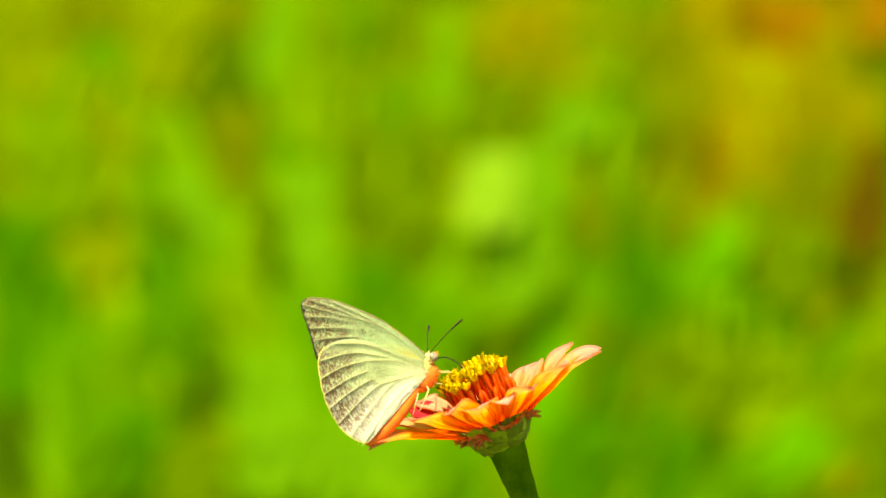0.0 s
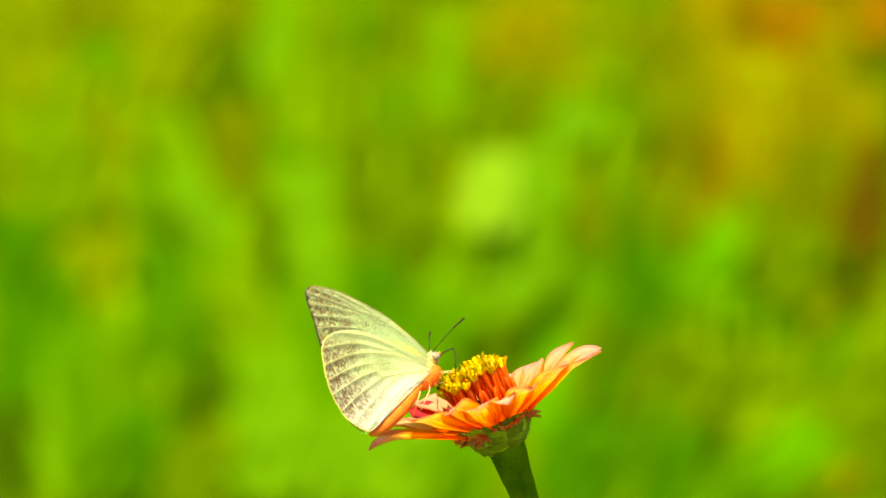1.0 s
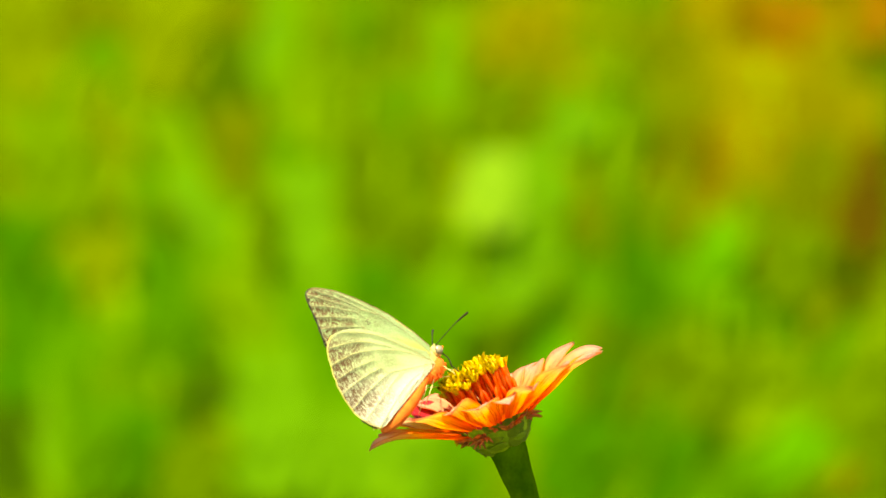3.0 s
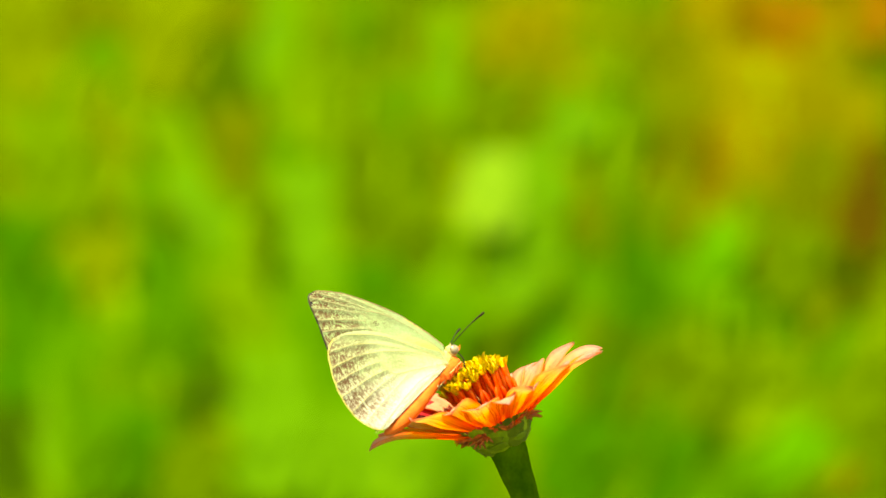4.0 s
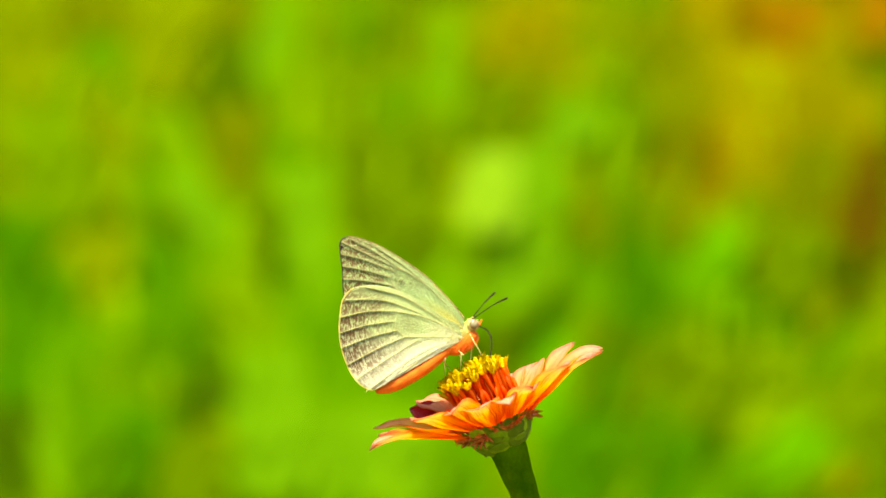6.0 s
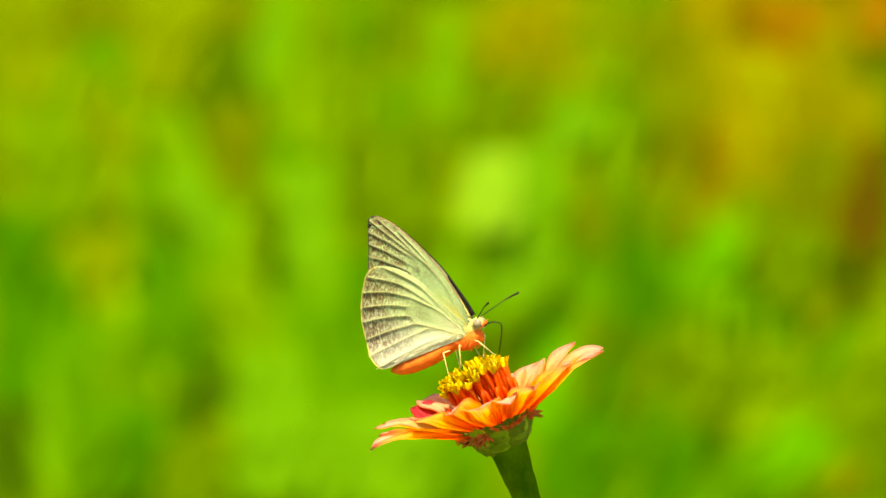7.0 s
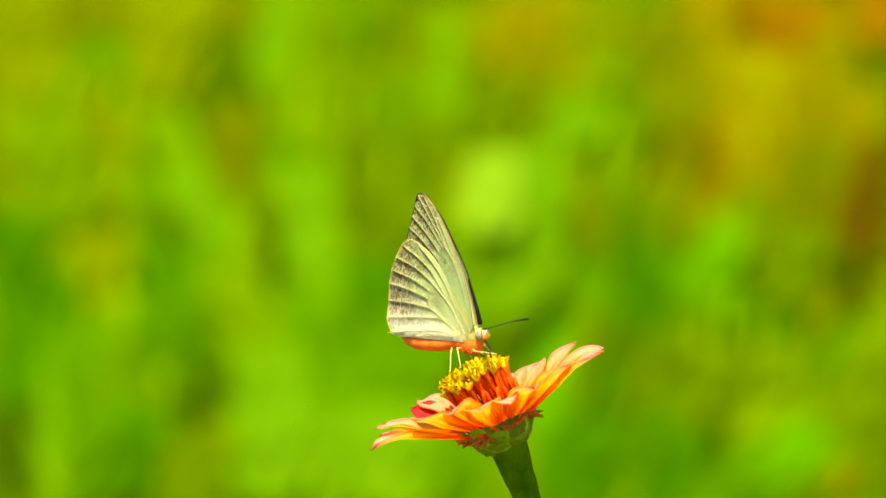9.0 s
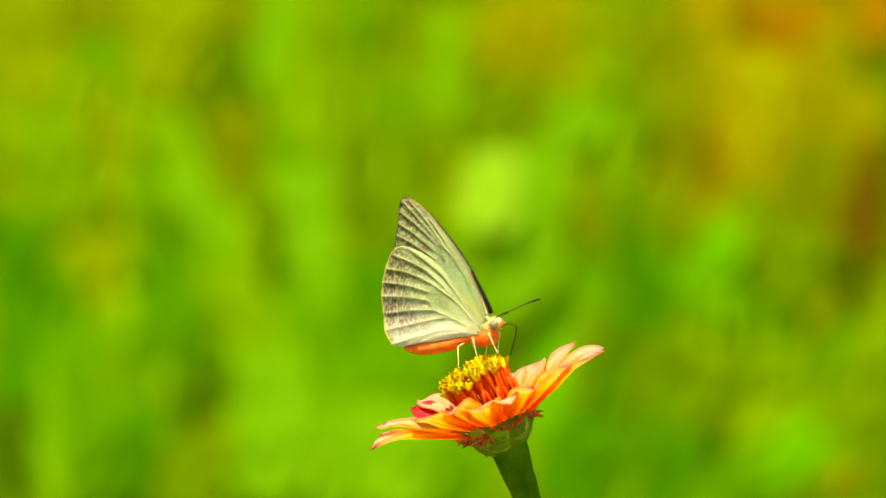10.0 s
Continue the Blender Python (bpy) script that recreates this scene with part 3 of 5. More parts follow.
def butterfly():
    bug = new("butterfly")
    tagged(bug, "pale green-yellow butterfly with brown-mottled folded wings on the zinnia", "butterfly")
    # body
    bm = bmesh.new()
    ball(bm, Vector((-36, 0, -20)) * U, Vector((32, 11, 20)) * U, pose(0, 0, 0, 0, -14, 0), 28, 20, 0.05)
    part("thorax", bm, M_FUR, bug, "furry pale yellow thorax")
    bm = bmesh.new()
    pts = spline([(-52, 0, -38), (-95, 0, -53), (-135, 0, -62), (-172, 0, -68), (-200, 0, -69)], 26)
    rad = [(14.0 * math.sin(math.pi * min(0.5, 0.22 + i / 40)) * (1 if i < 14 else max(0.16, 1 - ((i - 14) / 12) ** 2)) + 0.5 * (i % 4 == 0)) * U for i in range(26)]
    tube(bm, [p * U for p in pts], rad, 18)
    part("abdomen", bm, M_BELLY, bug, "orange scaled abdomen")
    bm = bmesh.new()
    ball(bm, Vector((-26, 0, -37)) * U, Vector((32, 12, 16)) * U, pose(0, 0, 0, 0, -14, 0), 20, 12, 0.05)
    part("breast", bm, M_BELLY, bug, "orange breast fur")
    bm = bmesh.new()
    ball(bm, Vector((0, 0, -12)) * U, Vector((11, 10, 11)) * U, None, 20, 14, 0.06)
    head = part("head", bm, M_FACE, bug, "brown and cream furry head")
    bm = bmesh.new()
    tuft = random.Random(7)
    for _ in range(110):
        d = Vector((tuft.gauss(0, 1), tuft.gauss(0, 1), tuft.gauss(0, 1))).normalized()
        p = Vector((d.x * 11, d.y * 10, -12 + d.z * 11))
        q = p + (d + Vector((0.4, 0, 0))) * tuft.uniform(2, 4)
        tube(bm, [p * U, p.lerp(q, 0.5) * U, q * U], [0.5 * U, 0.4 * U, 0.1 * U], 4, False)
    part("head_fur", bm, M_FACE, head)
    for s in (-1, 1):
        bm = bmesh.new()
        ball(bm, Vector((3, s * 8, -12)) * U, Vector((8.6, 5.4, 8.8)) * U, None, 18, 12)
        part("eye", bm, M_EYE, head, "glossy pale eye with brown flecks")
        bm = bmesh.new()
        a = radians(38) * s
        pts = spline([(3, s * 3, -3), (3 + 26 * math.cos(a), 26 * math.sin(a) + s * 3, 5), (3 + 54 * math.cos(a), 54 * math.sin(a) + s * 3, 13), (3 + 83 * math.cos(a), 83 * math.sin(a) + s * 3, 18)], 20)
        tube(bm, [p * U for p in pts], [(0.85 if i < 12 else 0.85 + 1.15 * min(1, (i - 12) / 5)) * U * (1 if i < 19 else 0.4) for i in range(20)], 8)
        part("antenna", bm, M_DARKHORN, head, "clubbed dark brown antenna")
        bm = bmesh.new()
        tube(bm, [Vector(p) * U for p in spline([(6, s * 4, -18), (14, s * 4, -16), (20, s * 3, -10)], 8)], [2.0 * U * (1 - i / 11) for i in range(8)], 8)
        part("palp", bm, M_BELLY, head, "short orange palp")
        fore = wing("forewing", (-20, -14), FORE_EDGE, FORE_VEINS, M_FW_UNDER, M_VEIN_FORE, (M_COSTA if s < 0 else M_BLACK, M_EDGE, M_VEIN_FORE), (0, 0.40, 0.86, 1), s, 9.5, 0.82, bug)
        hind = wing("hindwing", (-24, -30), HIND_EDGE if s < 0 else [(x * 0.97, z * 0.97) for x, z in HIND_EDGE],
                    HIND_VEINS if s < 0 else [[(x * 0.97, z * 0.97) for x, z in path] for path in HIND_VEINS], M_HW_UNDER, M_VEIN, (M_VEIN_FORE, M_RIM if s < 0 else M_EDGE, M_VEIN), (0, 0.31, 0.75, 1), s, 11.5 if s < 0 else 10.0, 0.42 if s < 0 else 0.85, bug, 11.5 if s < 0 else 0.0)
        # pale hairs along the hindwing's inner edge, hanging over the abdomen
        bm = bmesh.new()
        hair = random.Random(11 + s)
        low = spline([(x, z, 0) for x, z in ((-176, -56), (-164, -52), (-140, -44), (-92, -34), (-58, -30))], 40)
        for _ in range(130):
            q = hair.choice(low)
            y0 = s * (11.8 + 5.2 * min(1.0, abs(q.x + 24) / 235)) if s < 0 else s * 6
            p = Vector((q.x + hair.uniform(-3, 3), y0, q.y + hair.uniform(0, 6)))
            e = p + Vector((-hair.uniform(3, 9), s * 0.4, -hair.uniform(2, 8)))
            tube(bm, [p * U, (p.lerp(e, 0.5) + Vector((0, s * 0.6, 0))) * U, e * U], [0.55 * U, 0.45 * U, 0.12 * U], 4, False)
        part("hair_fringe", bm, M_HAIR, hind, "pale hairs on the wing's inner edge")
        bm = bmesh.new()
        for dx, dz, r in ((-4.5, 3.5, 1.1), (-1.5, 5.0, 1.0), (1.2, 3.0, 1.2), (-1.5, 0.6, 1.1), (-4.0, -2.5, 1.2), (-0.5, -4.6, 1.0), (2.4, -2.6, 1.1)):
            ball(bm, Vector((-95 + dx, s * 5.0, 101 + dz)) * U, Vector((r * 1.3, 0.5, r)) * U, None, 8, 5, 0.35)
        part("cell_spot", bm, M_SPOT, fore, "small dark cell spot")
        # near side: yellow costa; far side: thick black strip for the shaded wing gap
        bm = bmesh.new()
        tube(bm, [Vector(p) * U for p in spline([(-11, s * 7.5, 4), (-22, s * 6.6, 34), (-44, s * 5.2, 80)], 14)], [(1.9 if s < 0 else 4.4) * U * (1 - 0.6 * i / 13) for i in range(14)], 6)
        part("costal_edge_and_shade", bm, M_RIM if s < 0 else M_BLACK, fore)
    # short fur on thorax, breast and head
    bm = bmesh.new()
    rng = random.Random(5)
    for centre, radii, n in (((-36, 0, -20), (30, 10, 19), 280),):
        for _ in range(n):
            d = Vector((rng.gauss(0, 1), rng.gauss(0, 1), rng.gauss(0, 1))).normalized()
            p = Vector((centre[k] + d[k] * radii[k] for k in range(3)))
            q = p + (d + Vector((-0.5, 0, -0.2))) * rng.uniform(4, 8)
            tube(bm, [p * U, p.lerp(q, 0.5) * U, q * U], [0.5 * U, 0.4 * U, 0.1 * U], 4, False)
    part("fur", bm, M_FUR, bug, "short pale yellow fur")
    bm = bmesh.new()
    for _ in range(300):
        d = Vector((rng.gauss(0, 1), rng.gauss(0, 1), -abs(rng.gauss(0, 0.8)))).normalized()
        p = Vector((-26 + d.x * 31, d.y * 11.5, -37 + d.z * 15.5))
        q = p + (d + Vector((-0.7, 0, 0))) * rng.uniform(3, 7)
        tube(bm, [p * U, p.lerp(q, 0.5) * U, q * U], [0.55 * U, 0.4 * U, 0.1 * U], 4, False)
    part("breast_fur", bm, M_BELLY, bug, "short orange fur")
    limbs = {"head": head}
    bm = bmesh.new()
    tube(bm, [(0, 0, 0), (THIGH * 0.5 * U, 0, 0), (THIGH * U, 0, 0)], [1.2 * U, 1.25 * U, 0.9 * U], 8)
    thigh = mesh_of("thigh", bm, M_LEG)
    bm = bmesh.new()
    tube(bm, [(0, 0, 0), (SHIN * 0.55 * U, 0, 0), (SHIN * 0.9 * U, 0, 0.6 * U), (SHIN * U, 0, -1 * U)], [0.9 * U, 0.72 * U, 0.66 * U, 0.5 * U], 8)
    shin = mesh_of("shin", bm, M_LEG)
    for k, (which, s, hip) in enumerate(legs_plan()):
        limbs[k] = (part("thigh", thigh, None, bug), part("shin", shin, None, bug))
    bm = bmesh.new()
    tube(bm, [Vector(p) * U for p in spline([(0, 0, 0), (PROBE * 0.5, 0, 5), (PROBE, 0, 0)], 10)], [1.2 * U] * 10, 8)
    a = part("proboscis_base", bm, M_DARKHORN, bug, "dark coiling proboscis")
    bm = bmesh.new()
    tube(bm, [Vector(p) * U for p in spline([(0, 0, 0), (LANCE * 0.3, 0, 3), (LANCE, 0, 0)], 10)], [1.1 * U] * 9 + [0.6 * U], 8)
    b = part("proboscis_tip", bm, M_DARKHORN, bug, "dark thin proboscis tip")
    limbs["tongue"] = (a, b)
    return bug, limbs


BUG_ROWS = [  # seconds, place, nose up, head towards the camera, roll
    (0.0, -0.0040, -0.0065, 0.6795, 36.1, -29.4, 13.6), (0.2, -0.0039, -0.0065, 0.6797, 35.7, -29.0, 14.3),
    (0.4, -0.0025, -0.0067, 0.6785, 29.1, -28.4, 0.1), (0.5, -0.0027, -0.0067, 0.6787, 27.1, -25.5, -5.0),
    (0.6, -0.0027, -0.0067, 0.6785, 26.2, -28.2, -5.5), (0.8, -0.0045, -0.0066, 0.6794, 32.3, -33.3, 3.6),
    (1.0, -0.0034, -0.0065, 0.6796, 31.0, -35.3, 5.1), (1.2, -0.0025, -0.0063, 0.6807, 32.2, -34.5, 6.9),
    (1.4, -0.0032, -0.0064, 0.6803, 34.6, -36.2, 8.8), (1.5, -0.0034, -0.0064, 0.6806, 35.2, -33.5, 10.9),
    (1.6, -0.0037, -0.0064, 0.6803, 35.3, -35.1, 10.1), (1.8, -0.0034, -0.0063, 0.6808, 36.1, -34.4, 9.3),
    (2.0, -0.0028, -0.0063, 0.6810, 35.8, -32.4, 10.9), (2.2, -0.0005, -0.0065, 0.6797, 29.5, -33.1, 4.0),
    (2.4, -0.0003, -0.0065, 0.6795, 25.6, -34.7, 1.5), (2.5, -0.0003, -0.0065, 0.6794, 24.8, -33.3, 0.5),
    (2.6, -0.0009, -0.0065, 0.6800, 27.0, -37.2, 1.1), (2.7, -0.0035, -0.0063, 0.6808, 32.9, -40.0, 5.4),
    (3.8, 0.0008, -0.0062, 0.6814, 33.7, -26.1, -2.1), (3.9, 0.0010, -0.0063, 0.6811, 31.9, -24.7, -2.1),
    (4.0, 0.0010, -0.0062, 0.6813, 33.0, -26.6, -1.3), (4.2, 0.0023, -0.0064, 0.6801, 27.1, -33.5, -5.7),
    (4.4, 0.0022, -0.0064, 0.6806, 25.2, -29.8, -4.3), (4.5, 0.0020, -0.0063, 0.6809, 25.2, -28.8, -5.7),
    (4.6, 0.0014, -0.0059, 0.6834, 35.1, -17.1, 2.7), (4.8, 0.0023, -0.0058, 0.6844, 32.9, -9.4, 6.8),
    (5.0, 0.0018, -0.0057, 0.6849, 35.0, -9.9, 7.4), (5.2, 0.0022, -0.0056, 0.6854, 35.4, -7.7, 4.8),
    (5.4, 0.0017, -0.0056, 0.6854, 33.8, -10.7, 6.0), (5.5, 0.0038, -0.0055, 0.6870, 27.8, -10.2, 6.5),
    (5.6, 0.0056, -0.0054, 0.6879, 22.2, -10.4, 6.5), (5.7, 0.0056, -0.0053, 0.6882, 23.1, -13.8, 8.7),
    (6.8, 0.0110, -0.0045, 0.6867, 0.5, 29.0, 7.1), (6.9, 0.0110, -0.0045, 0.6867, 0.9, 30.5, 7.0),
    (7.0, 0.0084, -0.0043, 0.6881, 10.0, 34.3, 4.3), (7.1, 0.0088, -0.0043, 0.6881, 6.8, 33.9, 4.6),
    (7.2, 0.0093, -0.0041, 0.6892, 6.7, 34.4, 3.3), (7.3, 0.0088, -0.0042, 0.6892, 6.2, 33.1, 3.8),
    (7.4, 0.0090, -0.0041, 0.6892, 6.2, 33.3, 5.2), (7.5, 0.0091, -0.0042, 0.6887, 4.8, 35.3, 7.8),
    (7.6, 0.0101, -0.0044, 0.6873, -0.3, 34.7, 10.4), (7.7, 0.0109, -0.0045, 0.6867, -3.9, 33.2, 10.6),
    (7.8, 0.0114, -0.0047, 0.6858, -7.7, 34.5, 10.8), (7.9, 0.0114, -0.0048, 0.6853, -12.8, 35.5, 12.1),
    (8.0, 0.0118, -0.0048, 0.6851, -17.7, 33.3, 16.7), (8.1, 0.0118, -0.0048, 0.6849, -18.2, 32.9, 18.1),
    (8.2, 0.0114, -0.0048, 0.6849, -18.6, 34.5, 17.9), (8.3, 0.0113, -0.0048, 0.6852, -19.4, 35.2, 16.2),
    (8.4, 0.0087, -0.0043, 0.6885, -3.4, 50.6, 4.1), (8.5, 0.0087, -0.0043, 0.6881, -5.1, 51.3, 7.3),
    (8.6, 0.0085, -0.0044, 0.6876, -4.5, 51.7, 10.5), (8.7, 0.0083, -0.0044, 0.6878, -1.7, 50.7, 9.1),
    (8.8, 0.0092, -0.0045, 0.6868, -8.3, 48.1, 13.5), (8.9, 0.0096, -0.0047, 0.6854, -16.9, 46.2, 21.3),
    (9.0, 0.0095, -0.0048, 0.6853, -19.4, 46.0, 23.4), (9.1, 0.0091, -0.0048, 0.6854, -19.0, 48.0, 22.0),
    (9.2, 0.0087, -0.0047, 0.6854, -18.7, 48.8, 22.8), (9.3, 0.0074, -0.0044, 0.6878, -4.6, 52.9, 7.3),
    (9.4, 0.0080, -0.0044, 0.6875, -5.7, 51.6, 12.0), (9.5, 0.0102, -0.0044, 0.6876, -6.3, 45.1, 13.4),
    (9.6, 0.0107, -0.0044, 0.6875, -8.2, 43.4, 12.9), (9.7, 0.0105, -0.0044, 0.6873, -3.8, 42.7, 12.2),
    (9.8, 0.0105, -0.0044, 0.6873, -3.0, 39.6, 13.0), (9.9, 0.0109, -0.0043, 0.6879, -1.5, 39.6, 12.8),
    (10.0, 0.0128, -0.0043, 0.6882, -3.7, 36.0, 15.3)]


def bug_pose(x, y, z, nose, turn, roll):
    return pose(x, y, z) @ pose(0, 0, 0, -9, 0, 0) @ pose(0, 0, 0, 0, -nose, 0) @ pose(0, 0, 0, 0, 0, 2.3 - turn) @ pose(0, 0, 0, roll, 0, 0)


def glide(t, keys):
    """A place between keyed places."""
    for (t0, p0), (t1, p1) in zip(keys, keys[1:]):
        if t <= t1:
            f = min(1, max(0, (t - t0) / (t1 - t0)))
            return Vector(p0).lerp(Vector(p1), f * f * (3 - 2 * f))
    return Vector(keys[-1][1])


# where the feet stand on the bloom: early on its rim, later on the disc
FEET = {
    0: [(0, (0.0018, -0.0097, 0.6755)), (4.5, (0.0029, -0.0096, 0.6762)), (5.4, (0.0068, -0.0075, 0.6801)), (6.8, (0.0131, -0.0077, 0.6789)), (10, (0.0134, -0.0076, 0.6796))],
    1: [(0, (-0.0058, -0.0133, 0.6659)), (4.6, (-0.0053, -0.0132, 0.6661)), (5.4, (0.0031, -0.0058, 0.675)), (6.8, (0.0045, -0.0057, 0.6754)), (9.2, (0.0045, -0.0057, 0.6754)), (10, (0.0087, -0.0054, 0.6775))],
    2: [(0, (-0.0075, -0.0149, 0.6651)), (4.6, (-0.0064, -0.0149, 0.6651)), (5.4, (-0.0003, -0.0038, 0.6718)), (6.8, (0.0015, -0.0036, 0.6732)), (9.2, (0.0018, -0.0035, 0.6734)), (10, (0.0039, -0.0033, 0.6748))],
    3: [(0, (0.0021, -0.0078, 0.6748)), (5.4, (0.0043, -0.0052, 0.6757)), (6.8, (0.0099, -0.0048, 0.6779)), (10, (0.0134, -0.0047, 0.6788))],
    4: [(0, (0.0001, -0.0102, 0.6724)), (5.4, (0.0022, -0.0029, 0.6739)), (6.8, (0.0097, -0.0025, 0.6769)), (10, (0.0107, -0.0023, 0.6778))],
    5: [(0, (-0.0019, -0.0121, 0.6699)), (5.4, (0.0001, -0.0007, 0.6721)), (6.8, (0.0044, -0.0004, 0.674)), (10, (0.0087, -0.0, 0.6765))],
}
SIP = [(0, (0.0075, -0.0108, 0.6725)), (0.6, (0.0075, -0.0108, 0.6722)), (0.8, (0.0031, -0.0104, 0.6747)), (1.8, (0.0026, -0.0104, 0.6749)), (2.2, (0.0073, -0.011, 0.6708)), (4.4, (0.0068, -0.0114, 0.6686)), (4.6, (0.005, -0.0099, 0.678)), (5.4, (0.0109, -0.0099, 0.6777)), (5.7, (0.0114, -0.0099, 0.678)), (6.8, (0.0117, -0.007, 0.6704)), (7.0, (0.0138, -0.0056, 0.6792)), (7.5, (0.0129, -0.0058, 0.6781)), (7.7, (0.0134, -0.007, 0.6704)), (8.3, (0.0141, -0.007, 0.6704)), (8.5, (0.0126, -0.0059, 0.6778)), (8.8, (0.0117, -0.007, 0.6704)), (9.2, (0.0117, -0.007, 0.6704)), (9.4, (0.0126, -0.0058, 0.6784)), (10, (0.0166, -0.0057, 0.6787))]


def bend_limb(hip, foot, la, lb, pole):
    """Poses of the two pieces of a limb from hip to foot, its joint standing out towards pole."""
    d = foot - hip
    dist = min(max(d.length, abs(la - lb) * 1.02), (la + lb) * 0.998)
    d.normalize()
    a = (la * la - lb * lb + dist * dist) / (2 * dist)
    h = math.sqrt(max(la * la - a * a, 0))
    out = (pole - d * pole.dot(d)).normalized()
    knee = hip + d * a + out * h
    end = hip + d * dist

    def bone(p, q):
        x = (q - p).normalized()
        y = x.cross(out)
        y = y.normalized() if y.length > 1e-4 else Vector((0, 1, 0))
        return Matrix.Translation(p) @ Matrix((x, -y, x.cross(-y))).transposed().to_4x4()
    return bone(hip, knee), bone(knee, end)


def motions():
    rows = [(r[0], bug_pose(*r[1:])) for r in BUG_ROWS]
    walk(bug, rows)
    for k, (which, s, hip) in enumerate(legs_plan()):
        a_rows, b_rows = [], []
        for t, m in rows:
            foot = m.inverted() @ glide(t, FEET[k])
            pole = Vector({"front": (0.8, 0.6 * s, 0.1), "middle": (0.2, 0.9 * s, 0.2), "hind": (-0.5, 0.8 * s, 0.2)}[which])
            ma, mb = bend_limb(Vector(hip) * U, foot, THIGH * U, SHIN * U, pole)
            a_rows.append((t, ma))
            b_rows.append((t, mb))
        walk(limbs[k][0], a_rows)
        walk(limbs[k][1], b_rows)
    a_rows, b_rows = [], []
    for t, m in rows:
        ma, mb = bend_limb(Vector((10, 0, -18)) * U, m.inverted() @ glide(t, SIP), PROBE * U, LANCE * U, Vector((1, 0, 0.6)))
        a_rows.append((t, ma))
        b_rows.append((t, mb))
    walk(limbs["tongue"][0], a_rows)
    walk(limbs["tongue"][1], b_rows)
    # the head nods, and the feelers with it
    neck = Vector((-6, 0, -14)) * U
    nods = [(0, 5), (0.4, 2), (0.6, 2), (1.0, 6), (2.0, 5), (2.5, 1), (4.5, -4), (4.8, 1), (5.7, 1), (6.8, 8), (7.5, 3), (8.0, 6), (8.3, 6), (8.6, 4), (9.0, 6), (9.4, 4), (10, 5)]
    walk(limbs["head"], [(t, Matrix.Translation(neck) @ pose(0, 0, 0, 0, -a, 0) @ Matrix.Translation(-neck)) for t, a in nods])
    # the bloom sways by half a millimetre
    foot = Matrix.Translation(flower.location)
    walk(flower, [(t, foot @ pose(0, 0, 0, 0, a, 0)) for t, a in ((0, 0), (2.0, 0.0), (2.6, 0.016), (5.5, 0.02), (7.0, 0.04), (10, 0.05))])


# ---------- the flower bed behind ----------
def leaf_mesh(length, width, droop, mat):
    bm = bmesh.new()
    n = 6
    rows = []
    for i in range(n + 1):
        f = i / n
        w = width * 0.5 * (math.sin(math.pi * min(1, f * 0.92 + 0.06)) ** 0.8)
        z = -droop * length * f * f
        rows.append([bm.verts.new((length * f, s * w, z + abs(s) * w * 0.35)) for s in (-1, 0, 1)])
    for r0, r1 in zip(rows, rows[1:]):
        for j in (0, 1):
            bm.faces.new((r0[j], r1[j], r1[j + 1], r0[j + 1]))
    return mesh_of("leaf", bm, mat)


def bed_plant(name, label, x, y, sprigs):
    """A garden plant: a stalk, and sprigs of leaves on twigs. Sprigs: middle (x, y off the stalk's foot, z), length, width,
    lean to the right, leaf material."""
    plant = new(name)
    plant.location = (x, y, 0)
    tagged(plant, label, "plant", "plants in the flower bed")
    top = max(z for _, _, z, *_ in sprigs) - 0.02
    pts = spline([(0, 0, -0.02), (0.008, 0, top * 0.35), (-0.006, 0.004, top * 0.7), (0, 0, top)], 12)
    bm = bmesh.new()
    tube(bm, pts, [0.0040 * (1 - 0.6 * i / 11) for i in range(12)], 7)
    part("stalk", bm, M_STALK, plant)
    for dx, dy, z, length, width, lean, mat in sprigs:
        plane = Matrix.Translation((dx, dy, z)) @ pose(0, 0, 0, random.uniform(-36, -28), 0, 0) @ pose(0, 0, 0, 0, lean - 90, 0) @ pose(0, 0, 0, 90 + random.uniform(-6, 6), 0, 0)
        root = plane @ Vector((-length / 2, 0, -0.003))
        tip = plane @ Vector((length * 0.2, 0, -0.003))
        k = min(10, int(max(0.02, min(top, root.z - 0.03)) / top * 11))
        bm = bmesh.new()
        tube(bm, spline([pts[k], (pts[k] + root) / 2 + Vector((0, 0, -0.008)), root, tip], 9), [0.0014] * 9, 5)
        part("twig", bm, M_STALK, plant)
        # leaves in three tiers along the twig, their blades side by side
        for along, spread, size in ((-0.46, -0.24, 0.62), (-0.46, 0.24, 0.62), (-0.22, 0.0, 0.66), (-0.05, -0.20, 0.56), (-0.05, 0.20, 0.56)):
            ln = length * size * random.uniform(0.9, 1.1)
            at = plane @ pose(length * along, width * spread * 0.35, 0.002 * random.uniform(-1, 1), random.uniform(-9, 9), 0, math.degrees(math.atan2(width * spread * 0.9, ln * 0.8)) + random.uniform(-5, 5))
            part("leaf", leaf_mesh(ln, width * random.uniform(0.50, 0.62), random.uniform(0.02, 0.16), mat), None, plant, at=at)
    return plant


